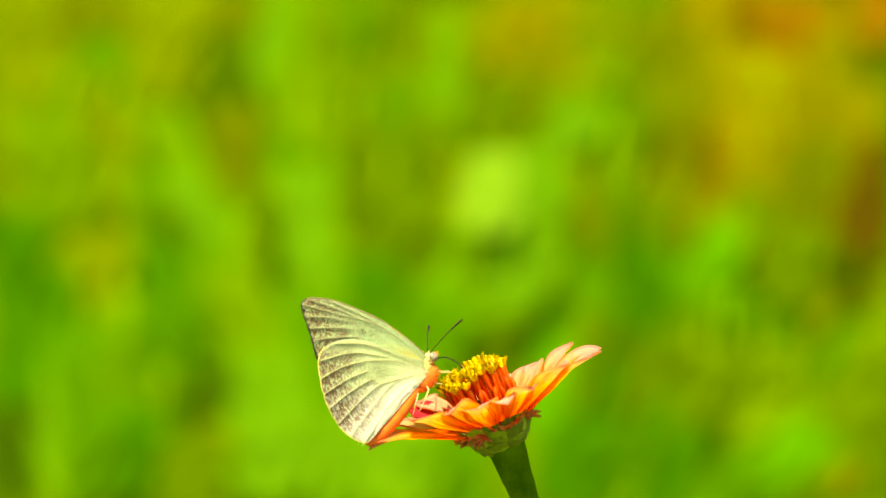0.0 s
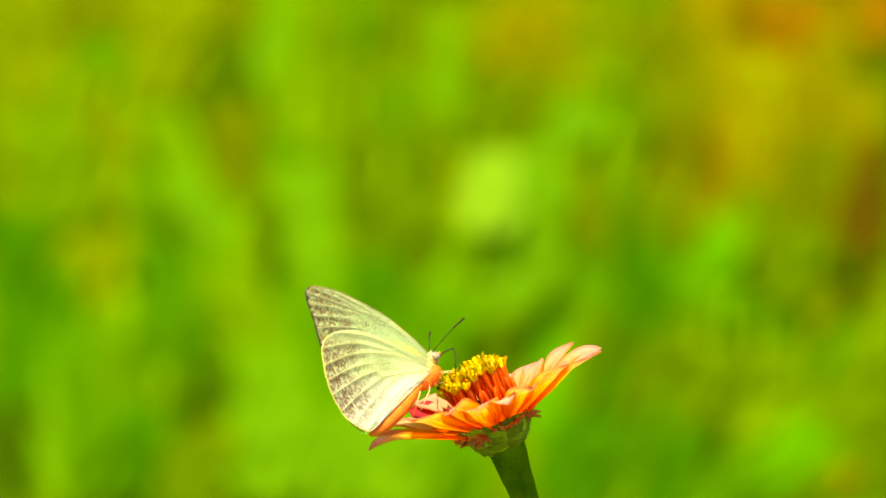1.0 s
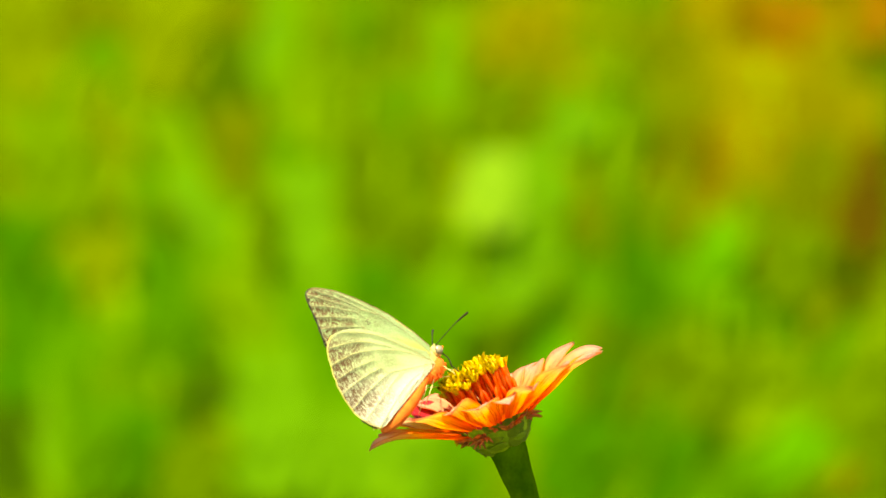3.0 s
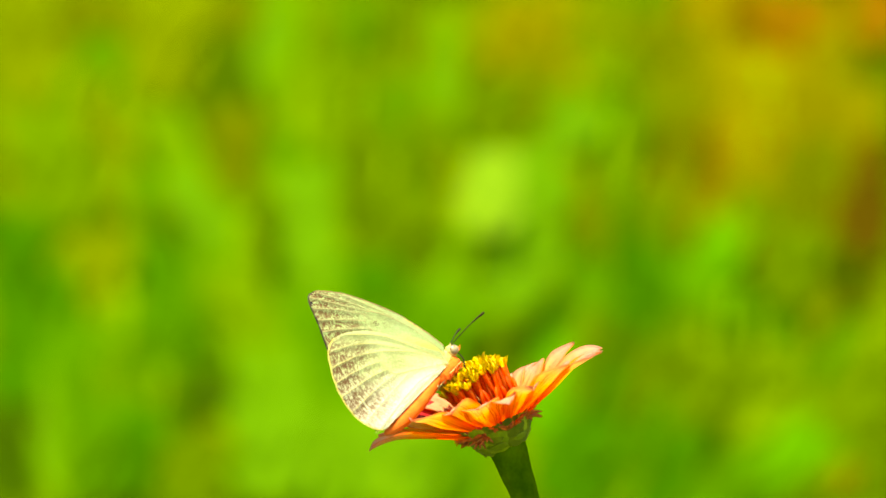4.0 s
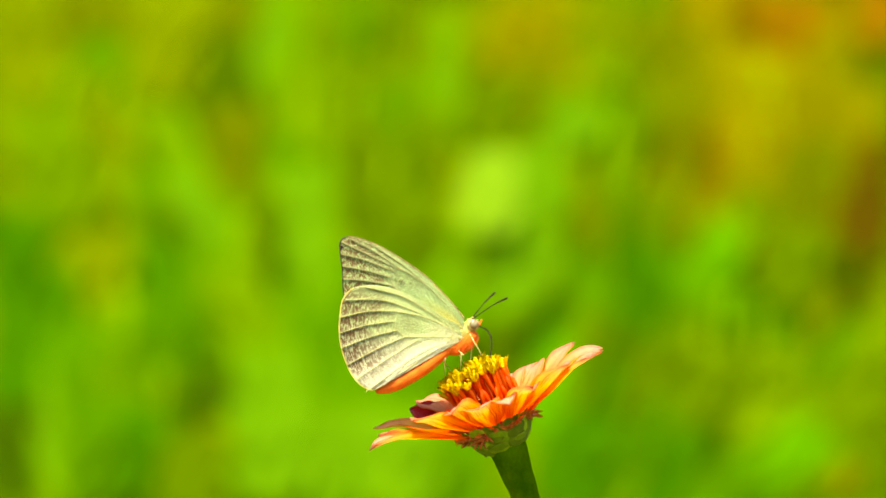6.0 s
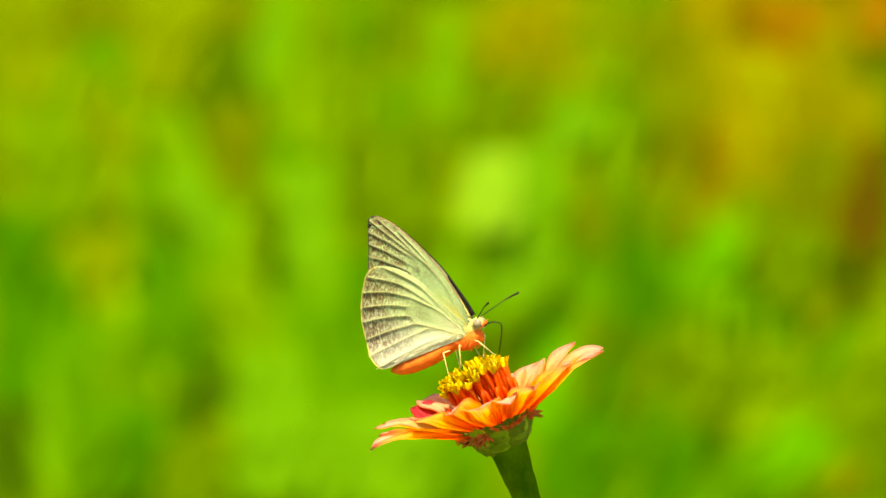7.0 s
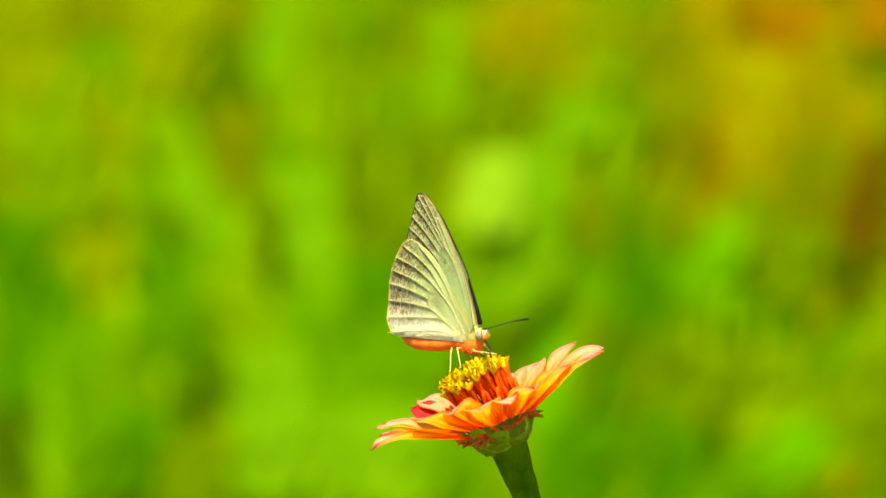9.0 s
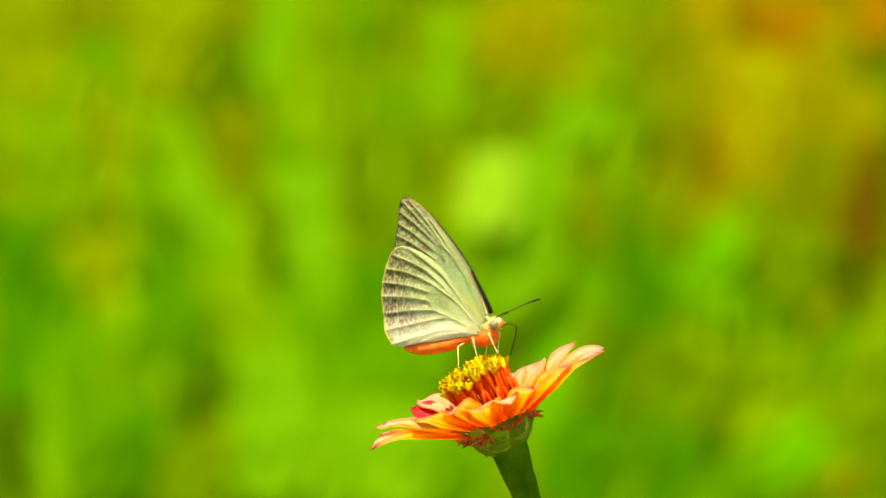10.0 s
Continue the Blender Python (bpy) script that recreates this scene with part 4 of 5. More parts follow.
def bed_bloom(label, x, y, z, width, mat):
    """A garden zinnia past the focus: a stalk, leaves, a double ring of petals and a disc."""
    plant = new("garden_zinnia")
    plant.location = (x, y, 0)
    tagged(plant, label, "flower", "flowers in the bed")
    bm = bmesh.new()
    tube(bm, spline([(0.01, 0, -0.02), (0.004, 0.004, z * 0.5), (0, 0, z - 0.004)], 10), [0.003] * 10, 7)
    part("stalk", bm, M_STALK, plant)
    face = Matrix.Translation((0, 0, z)) @ pose(0, 0, 0, 42, random.uniform(-15, 15), 0)
    me = leaf_mesh(width * 0.46, width * 0.22, 0.12, mat)
    for k in range(18):
        part("petal", me, None, plant, at=face @ pose(0, 0, 0.001 * (k % 2), 0, 0, 20 * k + random.uniform(-5, 5)) @ pose(width * 0.04, 0, 0, 0, -8 - 14 * (k % 2), 0))
    bm = bmesh.new()
    ball(bm, (0, 0, 0.003), (width * 0.13, width * 0.13, width * 0.07), None, 12, 8)
    part("disc", bm, M_LEAF_OLIVE, plant, at=face)
    leaf = leaf_mesh(0.06, 0.025, 0.3, M_LEAF_MID)
    for k in range(4):
        part("leaf", leaf, None, plant, at=Matrix.Translation((0, 0, z * (0.4 + 0.12 * k))) @ pose(0, 0, 0, 0, -25, 100 * k))
    return plant


def thicket(name, label, cx, cy, wx, wy, foot, height, count, size, mat):
    """A sunny bank of low growth that rises to the back, far too many leaves to count."""
    rng = np.random.default_rng(int(abs(cx * 1000 + cy * 77 + count)))
    verts, faces = [], []
    for _ in range(count):
        f, across = rng.uniform(0, 1.45), rng.uniform(-1, 1)
        x = cx + wx * across * (1 + 0.16 * noise.noise((f * 3, across * 2, cy)))
        y = cy + wy * (2 * f - 1) + 0.05 * noise.noise((x * 6, 2.0, cy))
        # the bank climbs to its crest, falls away behind it and thins out at its ends
        rise = f if f < 1 else 1 - 1.6 * (f - 1)
        z = (foot + (height - foot) * rise) * (1 - 0.75 * abs(across) ** 7) + 0.06 * noise.noise((x * 9, f * 4, cx)) + rng.uniform(-0.02, 0.02)
        if rng.uniform(0, 1) < 0.22:
            z *= rng.uniform(0.05, 0.9)
        a, e = rng.uniform(0.9, 2.24), rng.uniform(0.45, 1.25)
        d = Vector((math.cos(a) * math.cos(e), math.sin(a) * math.cos(e), math.sin(e)))
        s = Vector((math.sin(a), -math.cos(a), rng.uniform(-0.3, 0.3))) * size * rng.uniform(0.16, 0.30)
        ln = size * rng.uniform(0.7, 1.3)
        p = Vector((x, y, max(0.0, z)))
        droop = Vector((0, 0, -ln * 0.15))
        i = len(verts)
        for q in (p, p + d * ln * 0.5 + s, p + d * ln * 0.5 - s, p + d * ln + droop):
            verts.append(tuple(q))
        faces += [(i, i + 1, i + 2), (i + 1, i + 3, i + 2)]
    me = bpy.data.meshes.new(name)
    me.from_pydata(verts, [], faces)
    me.materials.append(mat)
    tagged(new(name, me), label, "undergrowth", kind="stuff")


def flower_bed():
    bed_plant("shrub", "yellow-green sunlit shrub at the end of the bed", -0.194, 1.671, [
        (-0.023, 0.018, 0.549, 0.075, 0.043, -8, M_LEAF_YELLOW), (0.006, 0.033, 0.553, 0.049, 0.030, 5, M_LEAF_OLIVE), (-0.021, -0.017, 0.519, 0.048, 0.036, 0, M_LEAF_YELLOW), (0.016, 0.000, 0.525, 0.062, 0.033, 10, M_LEAF_MID), (0.025, 0.029, 0.548, 0.056, 0.020, 3, M_LEAF_OLIVE), (-0.004, -0.064, 0.491, 0.073, 0.046, -10, M_LEAF_LIME)])
    bed_plant("tall_plant", "tall yellow-green leafy plant in the bed", -0.165, 1.653, [
        (0.024, 0.026, 0.548, 0.078, 0.043, 4, M_LEAF_YELLOW), (0.026, 0.012, 0.514, 0.052, 0.030, -10, M_LEAF_LIME), (-0.050, -0.037, 0.492, 0.064, 0.026, 0, M_LEAF_YELLOW)])
    bed_plant("dark_shrub", "deep olive shrub between the taller plants", -0.079, 1.677, [
        (-0.028, -0.007, 0.525, 0.075, 0.040, 4, M_LEAF_SHADE_OLIVE), (-0.031, 0.041, 0.552, 0.039, 0.034, 0, M_LEAF_OLIVE), (-0.023, -0.048, 0.496, 0.055, 0.036, -10, M_LEAF_OLIVE), (0.039, 0.030, 0.547, 0.062, 0.037, 0, M_LEAF_OLIVE_GREEN), (0.043, -0.016, 0.521, 0.049, 0.030, 0, M_LEAF_OLIVE_GREEN)])
    bed_plant("tall_plant", "upright bright-green leafy plant", -0.071, 1.619, [
        (-0.003, 0.078, 0.545, 0.078, 0.037, 2, M_LEAF_LIME), (0.001, 0.025, 0.517, 0.061, 0.033, 0, M_LEAF_LIME), (0.004, -0.041, 0.472, 0.073, 0.032, -4, M_LEAF_BRIGHT), (0.008, -0.069, 0.445, 0.047, 0.029, -8, M_LEAF_BRIGHT), (-0.010, 0.007, 0.494, 0.042, 0.026, 0, M_LEAF_MID)])
    bed_plant("tall_plant", "leaning bright-green plant with drooping leaves", -0.099, 1.544, [
        (-0.036, 0.073, 0.498, 0.054, 0.026, -22, M_LEAF_BRIGHT), (-0.020, 0.032, 0.469, 0.079, 0.028, -26, M_LEAF_BRIGHT), (0.002, -0.020, 0.430, 0.072, 0.030, -20, M_LEAF_LIME), (0.021, -0.074, 0.392, 0.083, 0.038, -14, M_LEAF_BRIGHT), (-0.005, 0.021, 0.446, 0.047, 0.023, -25, M_LEAF_MID), (0.037, -0.032, 0.415, 0.062, 0.035, -16, M_LEAF_MID)])
    bed_plant("broad_plant", "plant with a broad pale sunlit leaf and narrow ones", 0.018, 1.576, [
        (0.004, -0.024, 0.487, 0.049, 0.034, 6, M_LEAF_PALE), (-0.015, 0.048, 0.482, 0.042, 0.016, 0, M_LEAF_YELLOW), (0.011, -0.025, 0.456, 0.047, 0.029, 20, M_LEAF_BRIGHT)])
    bed_plant("tall_plant", "bright-green plant with slanting narrow leaves", 0.015, 1.542, [
        (0.042, 0.077, 0.500, 0.067, 0.033, 30, M_LEAF_BRIGHT), (0.035, 0.050, 0.476, 0.048, 0.026, 30, M_LEAF_BRIGHT), (0.026, 0.032, 0.467, 0.066, 0.032, 35, M_LEAF_BRIGHT), (-0.002, 0.007, 0.443, 0.072, 0.042, 28, M_LEAF_BRIGHT), (-0.022, -0.021, 0.419, 0.062, 0.038, 18, M_LEAF_MID), (-0.041, -0.038, 0.397, 0.065, 0.038, 8, M_LEAF_MID), (-0.038, -0.107, 0.376, 0.061, 0.047, 5, M_LEAF_BRIGHT)])
    bed_plant("dark_shrub", "deep-green plant behind the butterfly", -0.027, 1.601, [
        (-0.000, -0.007, 0.458, 0.073, 0.042, 5, M_LEAF_OLIVE_GREEN), (0.003, -0.024, 0.438, 0.038, 0.029, 0, M_LEAF_SHADE_OLIVE), (-0.014, 0.010, 0.493, 0.054, 0.036, 0, M_LEAF_OLIVE_GREEN), (0.011, 0.024, 0.502, 0.051, 0.036, 0, M_LEAF_OLIVE_GREEN), (-0.008, -0.057, 0.432, 0.060, 0.035, -5, M_LEAF_DEEP), (-0.066, -0.005, 0.449, 0.073, 0.025, -15, M_LEAF_DEEP), (0.075, 0.058, 0.521, 0.049, 0.043, 25, M_LEAF_OLIVE)])
    bed_plant("shrub", "yellow-olive shrub behind the bloom", 0.045, 1.676, [
        (-0.040, 0.008, 0.535, 0.072, 0.050, 6, M_LEAF_YELLOW), (-0.002, 0.011, 0.547, 0.055, 0.043, 8, M_LEAF_STRAW), (0.033, 0.021, 0.548, 0.049, 0.034, 0, M_LEAF_YELLOW), (0.029, -0.015, 0.524, 0.042, 0.030, 10, M_LEAF_LIME), (-0.020, -0.026, 0.516, 0.042, 0.036, 20, M_LEAF_OLIVE_GREEN)])
    bed_plant("dark_shrub", "deep-green leafy plant beside the bloom", 0.085, 1.570, [
        (0.001, 0.052, 0.488, 0.083, 0.033, 5, M_LEAF_MID), (-0.004, 0.021, 0.456, 0.067, 0.036, 10, M_LEAF_DEEP), (-0.029, -0.024, 0.415, 0.056, 0.029, 15, M_LEAF_DEEP), (-0.043, -0.022, 0.448, 0.060, 0.029, 25, M_LEAF_BRIGHT), (0.018, 0.002, 0.433, 0.070, 0.036, 8, M_LEAF_DEEP), (0.005, -0.054, 0.394, 0.075, 0.051, 10, M_LEAF_SHADE_OLIVE), (0.021, -0.073, 0.378, 0.053, 0.035, 15, M_LEAF_DEEP), (-0.014, -0.028, 0.427, 0.053, 0.026, 15, M_LEAF_MID), (0.024, 0.104, 0.539, 0.058, 0.030, 0, M_LEAF_OLIVE), (0.021, 0.022, 0.458, 0.057, 0.026, 0, M_LEAF_OLIVE_GREEN)])
    # Dark leaf colours make the shade of the bed here; nothing casts it.
    bed_plant("dark_shrub", "low plant with leaves coloured dark for the shade of the bed", -0.159, 1.521, [
        (-0.003, 0.103, 0.471, 0.074, 0.030, 0, M_LEAF_DEEP), (0.020, 0.043, 0.428, 0.073, 0.036, -15, M_LEAF_DEEP), (-0.054, 0.056, 0.446, 0.063, 0.036, 0, M_LEAF_DEEP), (0.045, -0.030, 0.390, 0.046, 0.035, 0, M_LEAF_SHADE), (0.066, -0.013, 0.407, 0.047, 0.019, -15, M_LEAF_DEEP), (-0.049, 0.009, 0.406, 0.072, 0.035, 0, M_LEAF_DEEP), (-0.047, -0.060, 0.374, 0.061, 0.035, 0, M_LEAF_SHADE), (0.013, -0.058, 0.373, 0.052, 0.038, 0, M_LEAF_DEEP), (-0.040, -0.039, 0.392, 0.058, 0.035, 0, M_LEAF_DEEP), (-0.006, -0.022, 0.383, 0.050, 0.022, 5, M_LEAF_DEEP), (0.023, 0.014, 0.405, 0.053, 0.026, -8, M_LEAF_DEEP), (0.033, -0.003, 0.417, 0.047, 0.029, -10, M_LEAF_DEEP)])
    bed_plant("shrub", "yellow-green rounded leaves low in the bed", -0.173, 1.565, [
        (0.000, 0.000, 0.440, 0.060, 0.049, 0, M_LEAF_YELLOW)])
    bed_plant("tall_plant", "low green plant with soft leaves", -0.154, 1.497, [
        (-0.018, 0.002, 0.403, 0.071, 0.044, -5, M_LEAF_MID), (-0.021, -0.048, 0.376, 0.058, 0.041, 5, M_LEAF_MID), (0.033, -0.053, 0.369, 0.040, 0.038, 0, M_LEAF_OLIVE_GREEN), (0.002, 0.035, 0.417, 0.050, 0.029, -10, M_LEAF_MID), (-0.043, 0.108, 0.468, 0.045, 0.029, 0, M_LEAF_MID), (0.047, -0.044, 0.381, 0.021, 0.019, 0, M_LEAF_YELLOW)])
    bed_plant("tall_plant", "bright-green leaves low beside the stem", -0.021, 1.463, [
        (-0.037, -0.023, 0.375, 0.064, 0.047, -5, M_LEAF_BRIGHT), (-0.063, -0.037, 0.380, 0.054, 0.037, -8, M_LEAF_BRIGHT), (0.004, 0.009, 0.377, 0.055, 0.041, 4, M_LEAF_MID), (-0.024, 0.014, 0.390, 0.061, 0.025, -4, M_LEAF_MID), (0.026, -0.002, 0.365, 0.049, 0.047, 10, M_LEAF_MID), (0.073, 0.046, 0.396, 0.068, 0.022, 12, M_LEAF_FRESH), (0.086, 0.000, 0.368, 0.058, 0.044, 20, M_LEAF_DEEP), (-0.064, -0.008, 0.358, 0.034, 0.035, 0, M_LEAF_OLIVE_GREEN)])
    bed_plant("tall_plant", "green plant leaning over the bed's edge", 0.140, 1.506, [
        (-0.006, 0.050, 0.447, 0.063, 0.032, 15, M_LEAF_FRESH), (-0.022, 0.014, 0.427, 0.053, 0.026, 25, M_LEAF_MID), (0.020, -0.053, 0.367, 0.070, 0.034, 45, M_LEAF_FRESH), (-0.003, -0.083, 0.362, 0.051, 0.028, 40, M_LEAF_MID), (0.011, 0.072, 0.466, 0.051, 0.026, 20, M_LEAF_OLIVE_GREEN)])
    bed_plant("dark_shrub", "deep-green leaves at the side of the bed", 0.156, 1.519, [
        (0.008, 0.021, 0.424, 0.063, 0.039, 20, M_LEAF_DEEP), (-0.015, 0.014, 0.414, 0.044, 0.029, 10, M_LEAF_DEEP), (-0.053, -0.070, 0.368, 0.058, 0.038, 20, M_LEAF_DEEP), (0.017, 0.032, 0.451, 0.050, 0.035, 15, M_LEAF_OLIVE_GREEN), (0.043, 0.002, 0.407, 0.047, 0.032, 30, M_LEAF_OLIVE_GREEN)])
    bed_plant("grass_tuft", "long pale green blades arching over the bed", 0.196, 1.505, [
        (0.005, -0.000, 0.410, 0.093, 0.030, 45, M_BLADE), (-0.021, -0.013, 0.385, 0.093, 0.030, 45, M_BLADE), (0.012, -0.021, 0.381, 0.074, 0.028, 40, M_LEAF_OLIVE_GREEN), (0.004, 0.034, 0.433, 0.063, 0.029, 30, M_LEAF_OLIVE)])
    bed_plant("shrub", "yellow-olive shrub at the side of the bed", 0.148, 1.563, [
        (-0.017, -0.067, 0.401, 0.053, 0.032, 15, M_LEAF_OLIVE_GREEN), (-0.034, -0.090, 0.383, 0.046, 0.028, 20, M_LEAF_OLIVE_GREEN), (-0.031, 0.077, 0.500, 0.071, 0.036, 0, M_LEAF_OLIVE), (0.006, -0.046, 0.403, 0.053, 0.029, 20, M_LEAF_SHADE_OLIVE), (0.039, 0.048, 0.481, 0.061, 0.036, 10, M_LEAF_OLIVE), (0.013, 0.047, 0.479, 0.048, 0.036, 10, M_LEAF_STRAW), (0.024, 0.031, 0.458, 0.038, 0.033, 0, M_LEAF_OLIVE)])
    bed_plant("yellow_shrub", "golden-leaved shrub in full sun", 0.158, 1.640, [
        (0.003, 0.015, 0.516, 0.074, 0.050, 5, M_LEAF_GOLD), (-0.023, 0.022, 0.523, 0.055, 0.037, 0, M_LEAF_STRAW), (-0.022, -0.014, 0.488, 0.064, 0.040, 0, M_LEAF_BRONZE), (0.028, 0.007, 0.517, 0.052, 0.033, 0, M_LEAF_STRAW), (0.048, -0.004, 0.507, 0.058, 0.040, 0, M_LEAF_STRAW), (-0.033, -0.025, 0.472, 0.048, 0.036, 0, M_LEAF_STRAW)])
    bed_plant("dry_plant", "dry reddish-brown plant at the edge of the bed", 0.208, 1.559, [
        (0.003, 0.000, 0.479, 0.060, 0.024, 0, M_LEAF_DRY), (0.007, 0.025, 0.497, 0.035, 0.016, 10, M_LEAF_DRY), (-0.010, -0.025, 0.474, 0.034, 0.013, 0, M_LEAF_DRY)])
    bed_plant("russet_plant", "russet-leaved plant at the back of the bed", 0.165, 1.660, [
        (-0.026, 0.037, 0.551, 0.056, 0.034, -5, M_LEAF_BRONZE), (0.015, 0.035, 0.545, 0.065, 0.044, 5, M_LEAF_RUSSET), (0.057, 0.033, 0.559, 0.042, 0.027, 0, M_LEAF_RUSSET), (-0.005, 0.052, 0.558, 0.036, 0.027, 0, M_LEAF_BRONZE), (0.034, 0.021, 0.533, 0.049, 0.033, 0, M_LEAF_STRAW), (0.026, -0.230, 0.366, 0.018, 0.011, 20, M_LEAF_BRONZE), (-0.102, 0.053, 0.558, 0.036, 0.027, 0, M_LEAF_STRAW)])
    bed_plant("grass_tuft", "slender yellow-green blades in the bed", -0.162, 1.617, [
        (-0.053, 0.001, 0.488, 0.081, 0.015, -8, M_LEAF_MID), (-0.035, 0.028, 0.504, 0.076, 0.013, -14, M_LEAF_OLIVE_GREEN), (-0.021, 0.029, 0.513, 0.061, 0.017, 12, M_LEAF_YELLOW), (-0.011, -0.029, 0.460, 0.086, 0.014, -2, M_LEAF_OLIVE_GREEN), (0.001, 0.008, 0.487, 0.081, 0.018, -13, M_LEAF_YELLOW), (0.012, -0.042, 0.469, 0.072, 0.015, -4, M_LEAF_MID), (0.023, -0.009, 0.492, 0.074, 0.017, -12, M_LEAF_LIME), (0.037, -0.027, 0.462, 0.091, 0.017, 7, M_LEAF_YELLOW), (0.047, 0.041, 0.506, 0.090, 0.013, 12, M_LEAF_MID)])
    bed_plant("grass_tuft", "slender upright green blades in the bed", -0.043, 1.644, [
        (-0.050, -0.065, 0.465, 0.074, 0.013, 0, M_LEAF_OLIVE_GREEN), (-0.043, 0.026, 0.547, 0.085, 0.019, 0, M_LEAF_BRIGHT), (-0.029, -0.011, 0.496, 0.076, 0.015, -5, M_LEAF_LIME), (-0.015, 0.033, 0.538, 0.070, 0.018, -4, M_LEAF_OLIVE_GREEN), (-0.002, 0.034, 0.538, 0.094, 0.013, -2, M_LEAF_MID), (0.016, -0.029, 0.490, 0.092, 0.018, -3, M_LEAF_MID), (0.031, -0.017, 0.498, 0.091, 0.015, -3, M_LEAF_MID), (0.044, 0.012, 0.532, 0.078, 0.015, -3, M_LEAF_BRIGHT), (0.048, 0.018, 0.527, 0.091, 0.016, -13, M_LEAF_MID)])
    bed_plant("grass_tuft", "slender olive blades in the bed", 0.083, 1.662, [
        (-0.047, 0.023, 0.542, 0.070, 0.018, 14, M_LEAF_STRAW), (-0.037, 0.027, 0.535, 0.083, 0.018, -1, M_LEAF_OLIVE_GREEN), (-0.018, -0.022, 0.517, 0.061, 0.014, 8, M_LEAF_STRAW), (-0.011, -0.062, 0.473, 0.067, 0.015, -6, M_LEAF_OLIVE), (0.000, 0.027, 0.536, 0.086, 0.013, -5, M_LEAF_OLIVE_GREEN), (0.014, -0.039, 0.497, 0.065, 0.014, 13, M_LEAF_OLIVE_GREEN), (0.020, 0.015, 0.541, 0.059, 0.012, -1, M_LEAF_OLIVE_GREEN), (0.032, 0.030, 0.536, 0.068, 0.014, 12, M_LEAF_STRAW), (0.046, 0.001, 0.529, 0.062, 0.013, -3, M_LEAF_OLIVE)])
    bed_plant("grass_tuft", "slender straw-coloured blades in the bed", 0.168, 1.627, [
        (-0.043, -0.007, 0.497, 0.085, 0.011, 12, M_LEAF_OLIVE), (-0.031, 0.054, 0.537, 0.087, 0.013, 6, M_LEAF_GOLD), (-0.018, -0.004, 0.485, 0.086, 0.013, -10, M_LEAF_GOLD), (-0.011, -0.046, 0.470, 0.074, 0.015, 1, M_LEAF_STRAW), (-0.002, -0.031, 0.475, 0.094, 0.013, 6, M_LEAF_BRONZE), (0.005, -0.041, 0.468, 0.094, 0.014, -5, M_LEAF_OLIVE), (0.021, 0.064, 0.535, 0.059, 0.017, 7, M_LEAF_OLIVE), (0.029, -0.054, 0.456, 0.081, 0.016, -1, M_LEAF_OLIVE), (0.050, 0.065, 0.535, 0.056, 0.016, -13, M_LEAF_GOLD)])
    bed_plant("grass_tuft", "low slender green blades in the bed", -0.137, 1.498, [
        (-0.050, -0.061, 0.384, 0.080, 0.014, -7, M_LEAF_BRIGHT), (-0.046, 0.038, 0.423, 0.090, 0.015, -13, M_LEAF_DEEP), (-0.027, -0.016, 0.385, 0.088, 0.016, 4, M_LEAF_LIME), (-0.016, -0.030, 0.369, 0.067, 0.015, 9, M_LEAF_MID), (-0.005, 0.044, 0.424, 0.089, 0.016, -11, M_LEAF_DEEP), (0.009, 0.017, 0.419, 0.091, 0.016, -1, M_LEAF_MID), (0.033, 0.038, 0.428, 0.071, 0.016, -4, M_LEAF_DEEP), (0.041, -0.035, 0.367, 0.065, 0.013, 10, M_LEAF_DEEP), (0.061, 0.004, 0.402, 0.062, 0.016, 6, M_LEAF_DEEP)])
    bed_plant("grass_tuft", "low slender blades leaning over the bed", 0.127, 1.505, [
        (-0.059, 0.013, 0.406, 0.071, 0.015, 16, M_LEAF_OLIVE_GREEN), (-0.046, 0.006, 0.391, 0.057, 0.018, 14, M_LEAF_DEEP), (-0.030, -0.060, 0.372, 0.080, 0.011, 22, M_LEAF_MID), (-0.018, -0.000, 0.411, 0.071, 0.018, 34, M_LEAF_OLIVE_GREEN), (-0.005, 0.031, 0.419, 0.072, 0.017, 18, M_LEAF_OLIVE_GREEN), (0.014, -0.043, 0.371, 0.069, 0.016, 17, M_BLADE), (0.030, 0.003, 0.399, 0.062, 0.017, 32, M_BLADE), (0.055, 0.051, 0.445, 0.077, 0.012, 33, M_LEAF_OLIVE_GREEN), (0.059, -0.001, 0.405, 0.074, 0.015, 22, M_LEAF_DEEP)])
    bed_bloom("yellow zinnia flower on a tall stalk in the bed", 0.170, 1.839, 0.485, 0.052, M_BLOOM_YELLOW)
    bed_bloom("yellow zinnia flower on a tall stalk in the bed", 0.142, 1.842, 0.509, 0.034, M_BLOOM_YELLOW)
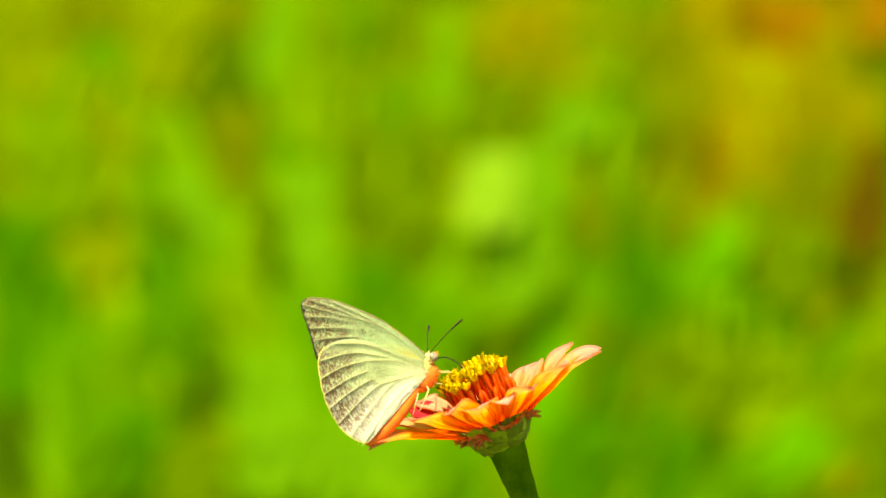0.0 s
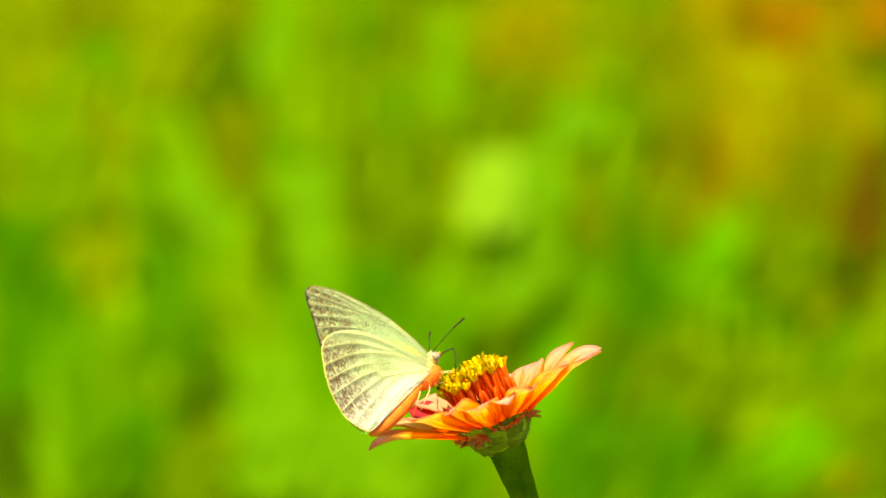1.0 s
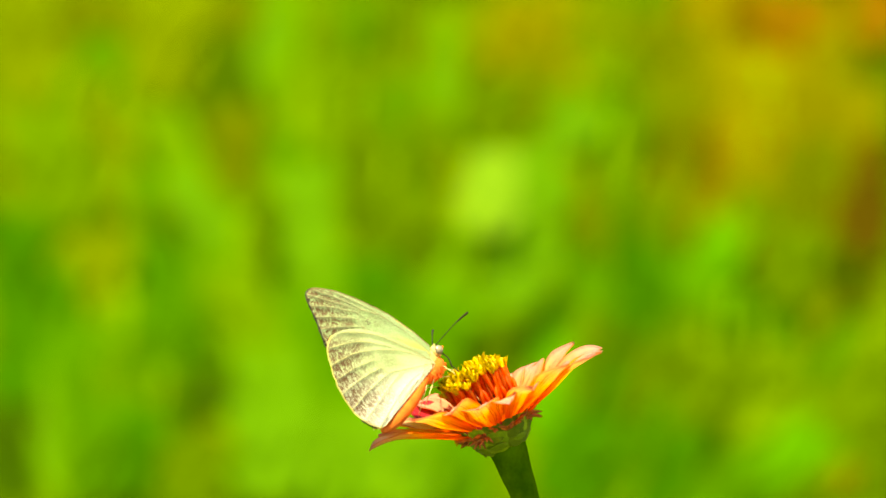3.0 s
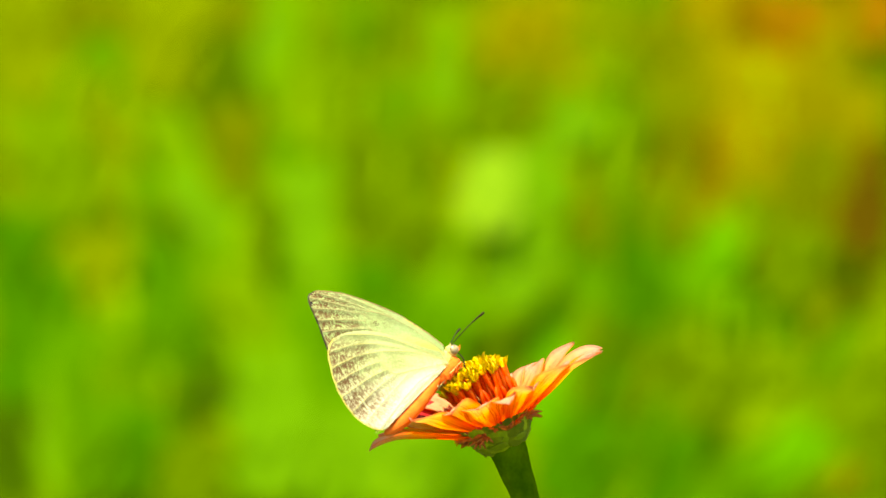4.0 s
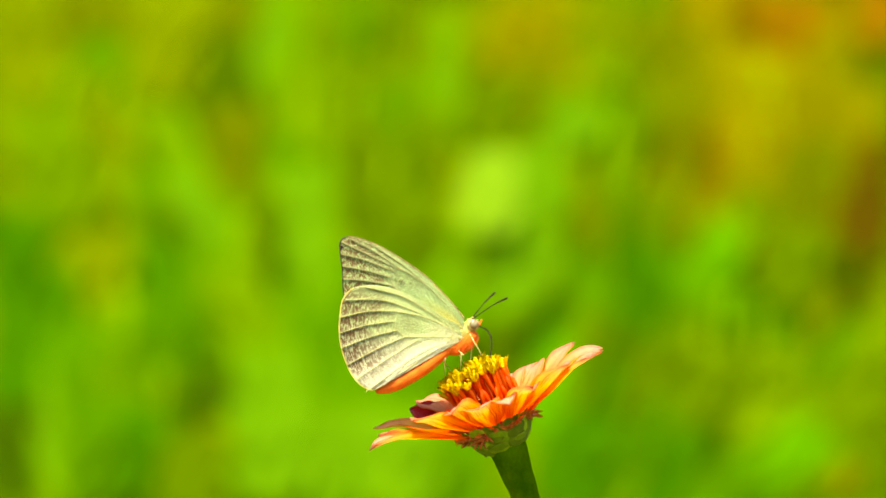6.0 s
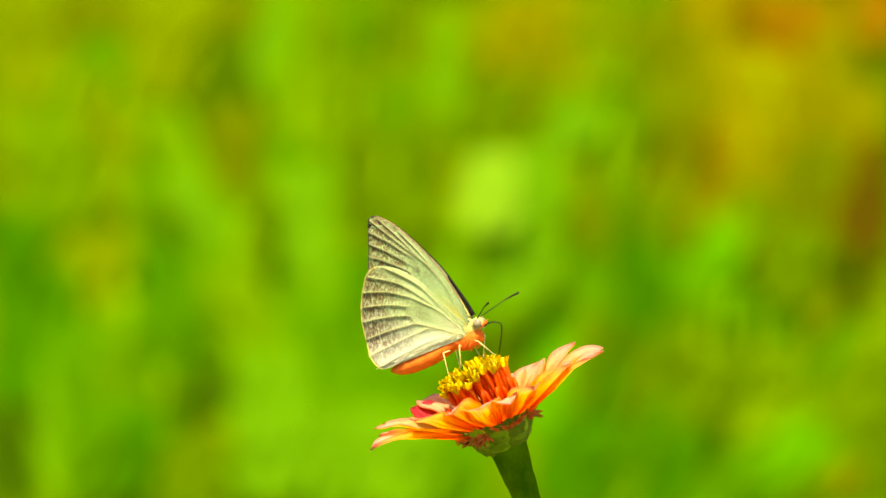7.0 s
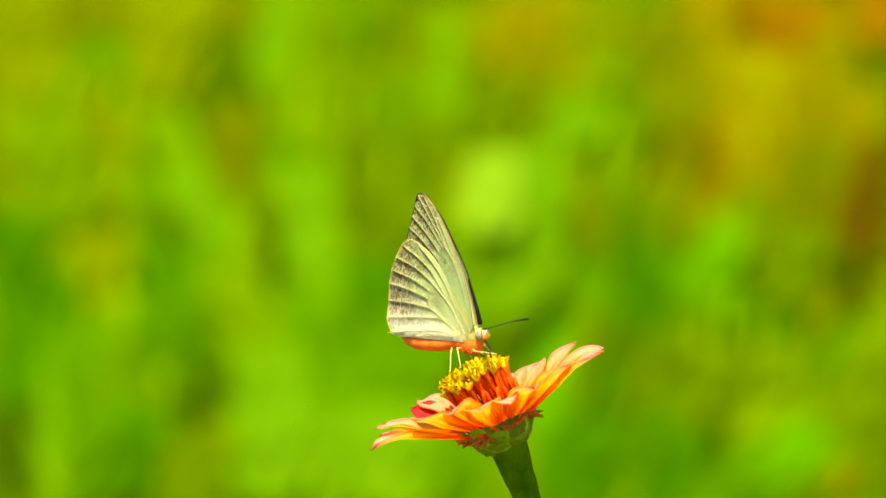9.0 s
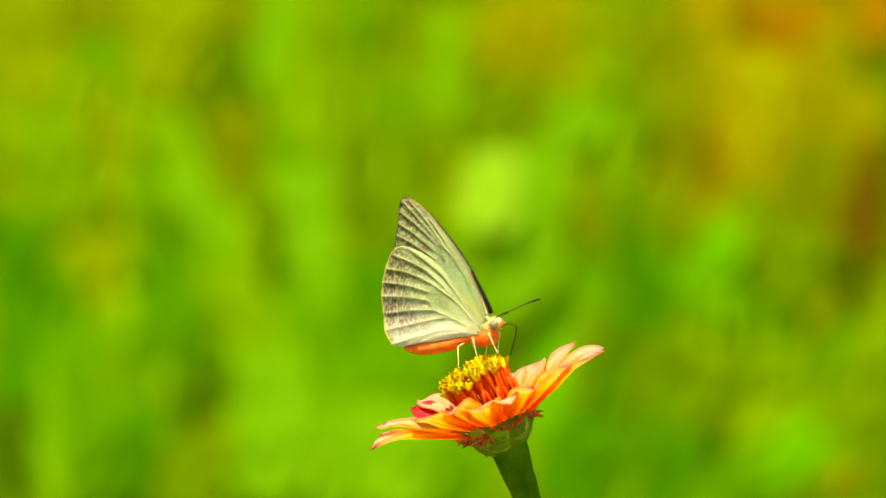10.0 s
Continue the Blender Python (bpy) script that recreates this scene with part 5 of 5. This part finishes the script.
    bed_bloom("yellow zinnia flower on a tall stalk in the bed", 0.224, 1.838, 0.479, 0.034, M_BLOOM_YELLOW)
    bed_bloom("orange zinnia flower on a tall stalk in the bed", 0.193, 1.945, 0.514, 0.035, M_BLOOM_ORANGE)
    bed_bloom("orange zinnia flower on a tall stalk in the bed", 0.244, 1.947, 0.531, 0.038, M_BLOOM_ORANGE)
    bed_bloom("orange zinnia flower on a tall stalk in the bed", 0.145, 1.948, 0.533, 0.031, M_BLOOM_ORANGE)
    thicket("undergrowth", "dense yellow-green garden undergrowth in the sun", 0.0, 2.24, 0.75, 0.32, 0.10, 0.66, 26000, 0.045, M_LEAF_BACK)
    thicket("undergrowth", "tall yellow-green growth at the back of the bed", -0.2, 3.6, 1.7, 0.7, 0.1, 0.90, 12000, 0.09, M_LEAF_BACK)


def meadow():
    """Short grass all round the bed, far too many blades to count."""
    rng = np.random.default_rng(11)
    n = 42000
    r = 9.0 * np.sqrt(rng.uniform(0, 1, n))
    a = rng.uniform(0, 2 * math.pi, n)
    x, y = r * np.cos(a), r * np.sin(a) + 1.0
    h, w = rng.uniform(0.05, 0.13, n), rng.uniform(0.004, 0.009, n)
    t, lean = rng.uniform(0, 2 * math.pi, n), rng.uniform(0.0, 0.7, n)
    dx, dy = np.cos(t), np.sin(t)
    verts = np.empty((n, 4, 3))
    for k, (up, side) in enumerate(((0.0, -1.0), (0.0, 1.0), (0.6, 0.5), (1.0, 0.0))):
        out = h * up * up * lean
        verts[:, k] = np.stack([x - dy * w * side + dx * out, y + dx * w * side + dy * out, h * up - 0.012], 1)
    base = np.arange(n)[:, None] * 4
    faces = np.concatenate([base + np.array([[0, 1, 2]]), base + np.array([[0, 2, 3]])])
    me = bpy.data.meshes.new("grass")
    me.from_pydata(verts.reshape(-1, 3).tolist(), [], faces.tolist())
    me.materials.append(M_LEAF_BACK)
    tagged(new("grass", me), "short green grass round the flower bed", "grass", kind="stuff")


ground()
meadow()
flower = zinnia()
bug, limbs = butterfly()
flower_bed()
motions()
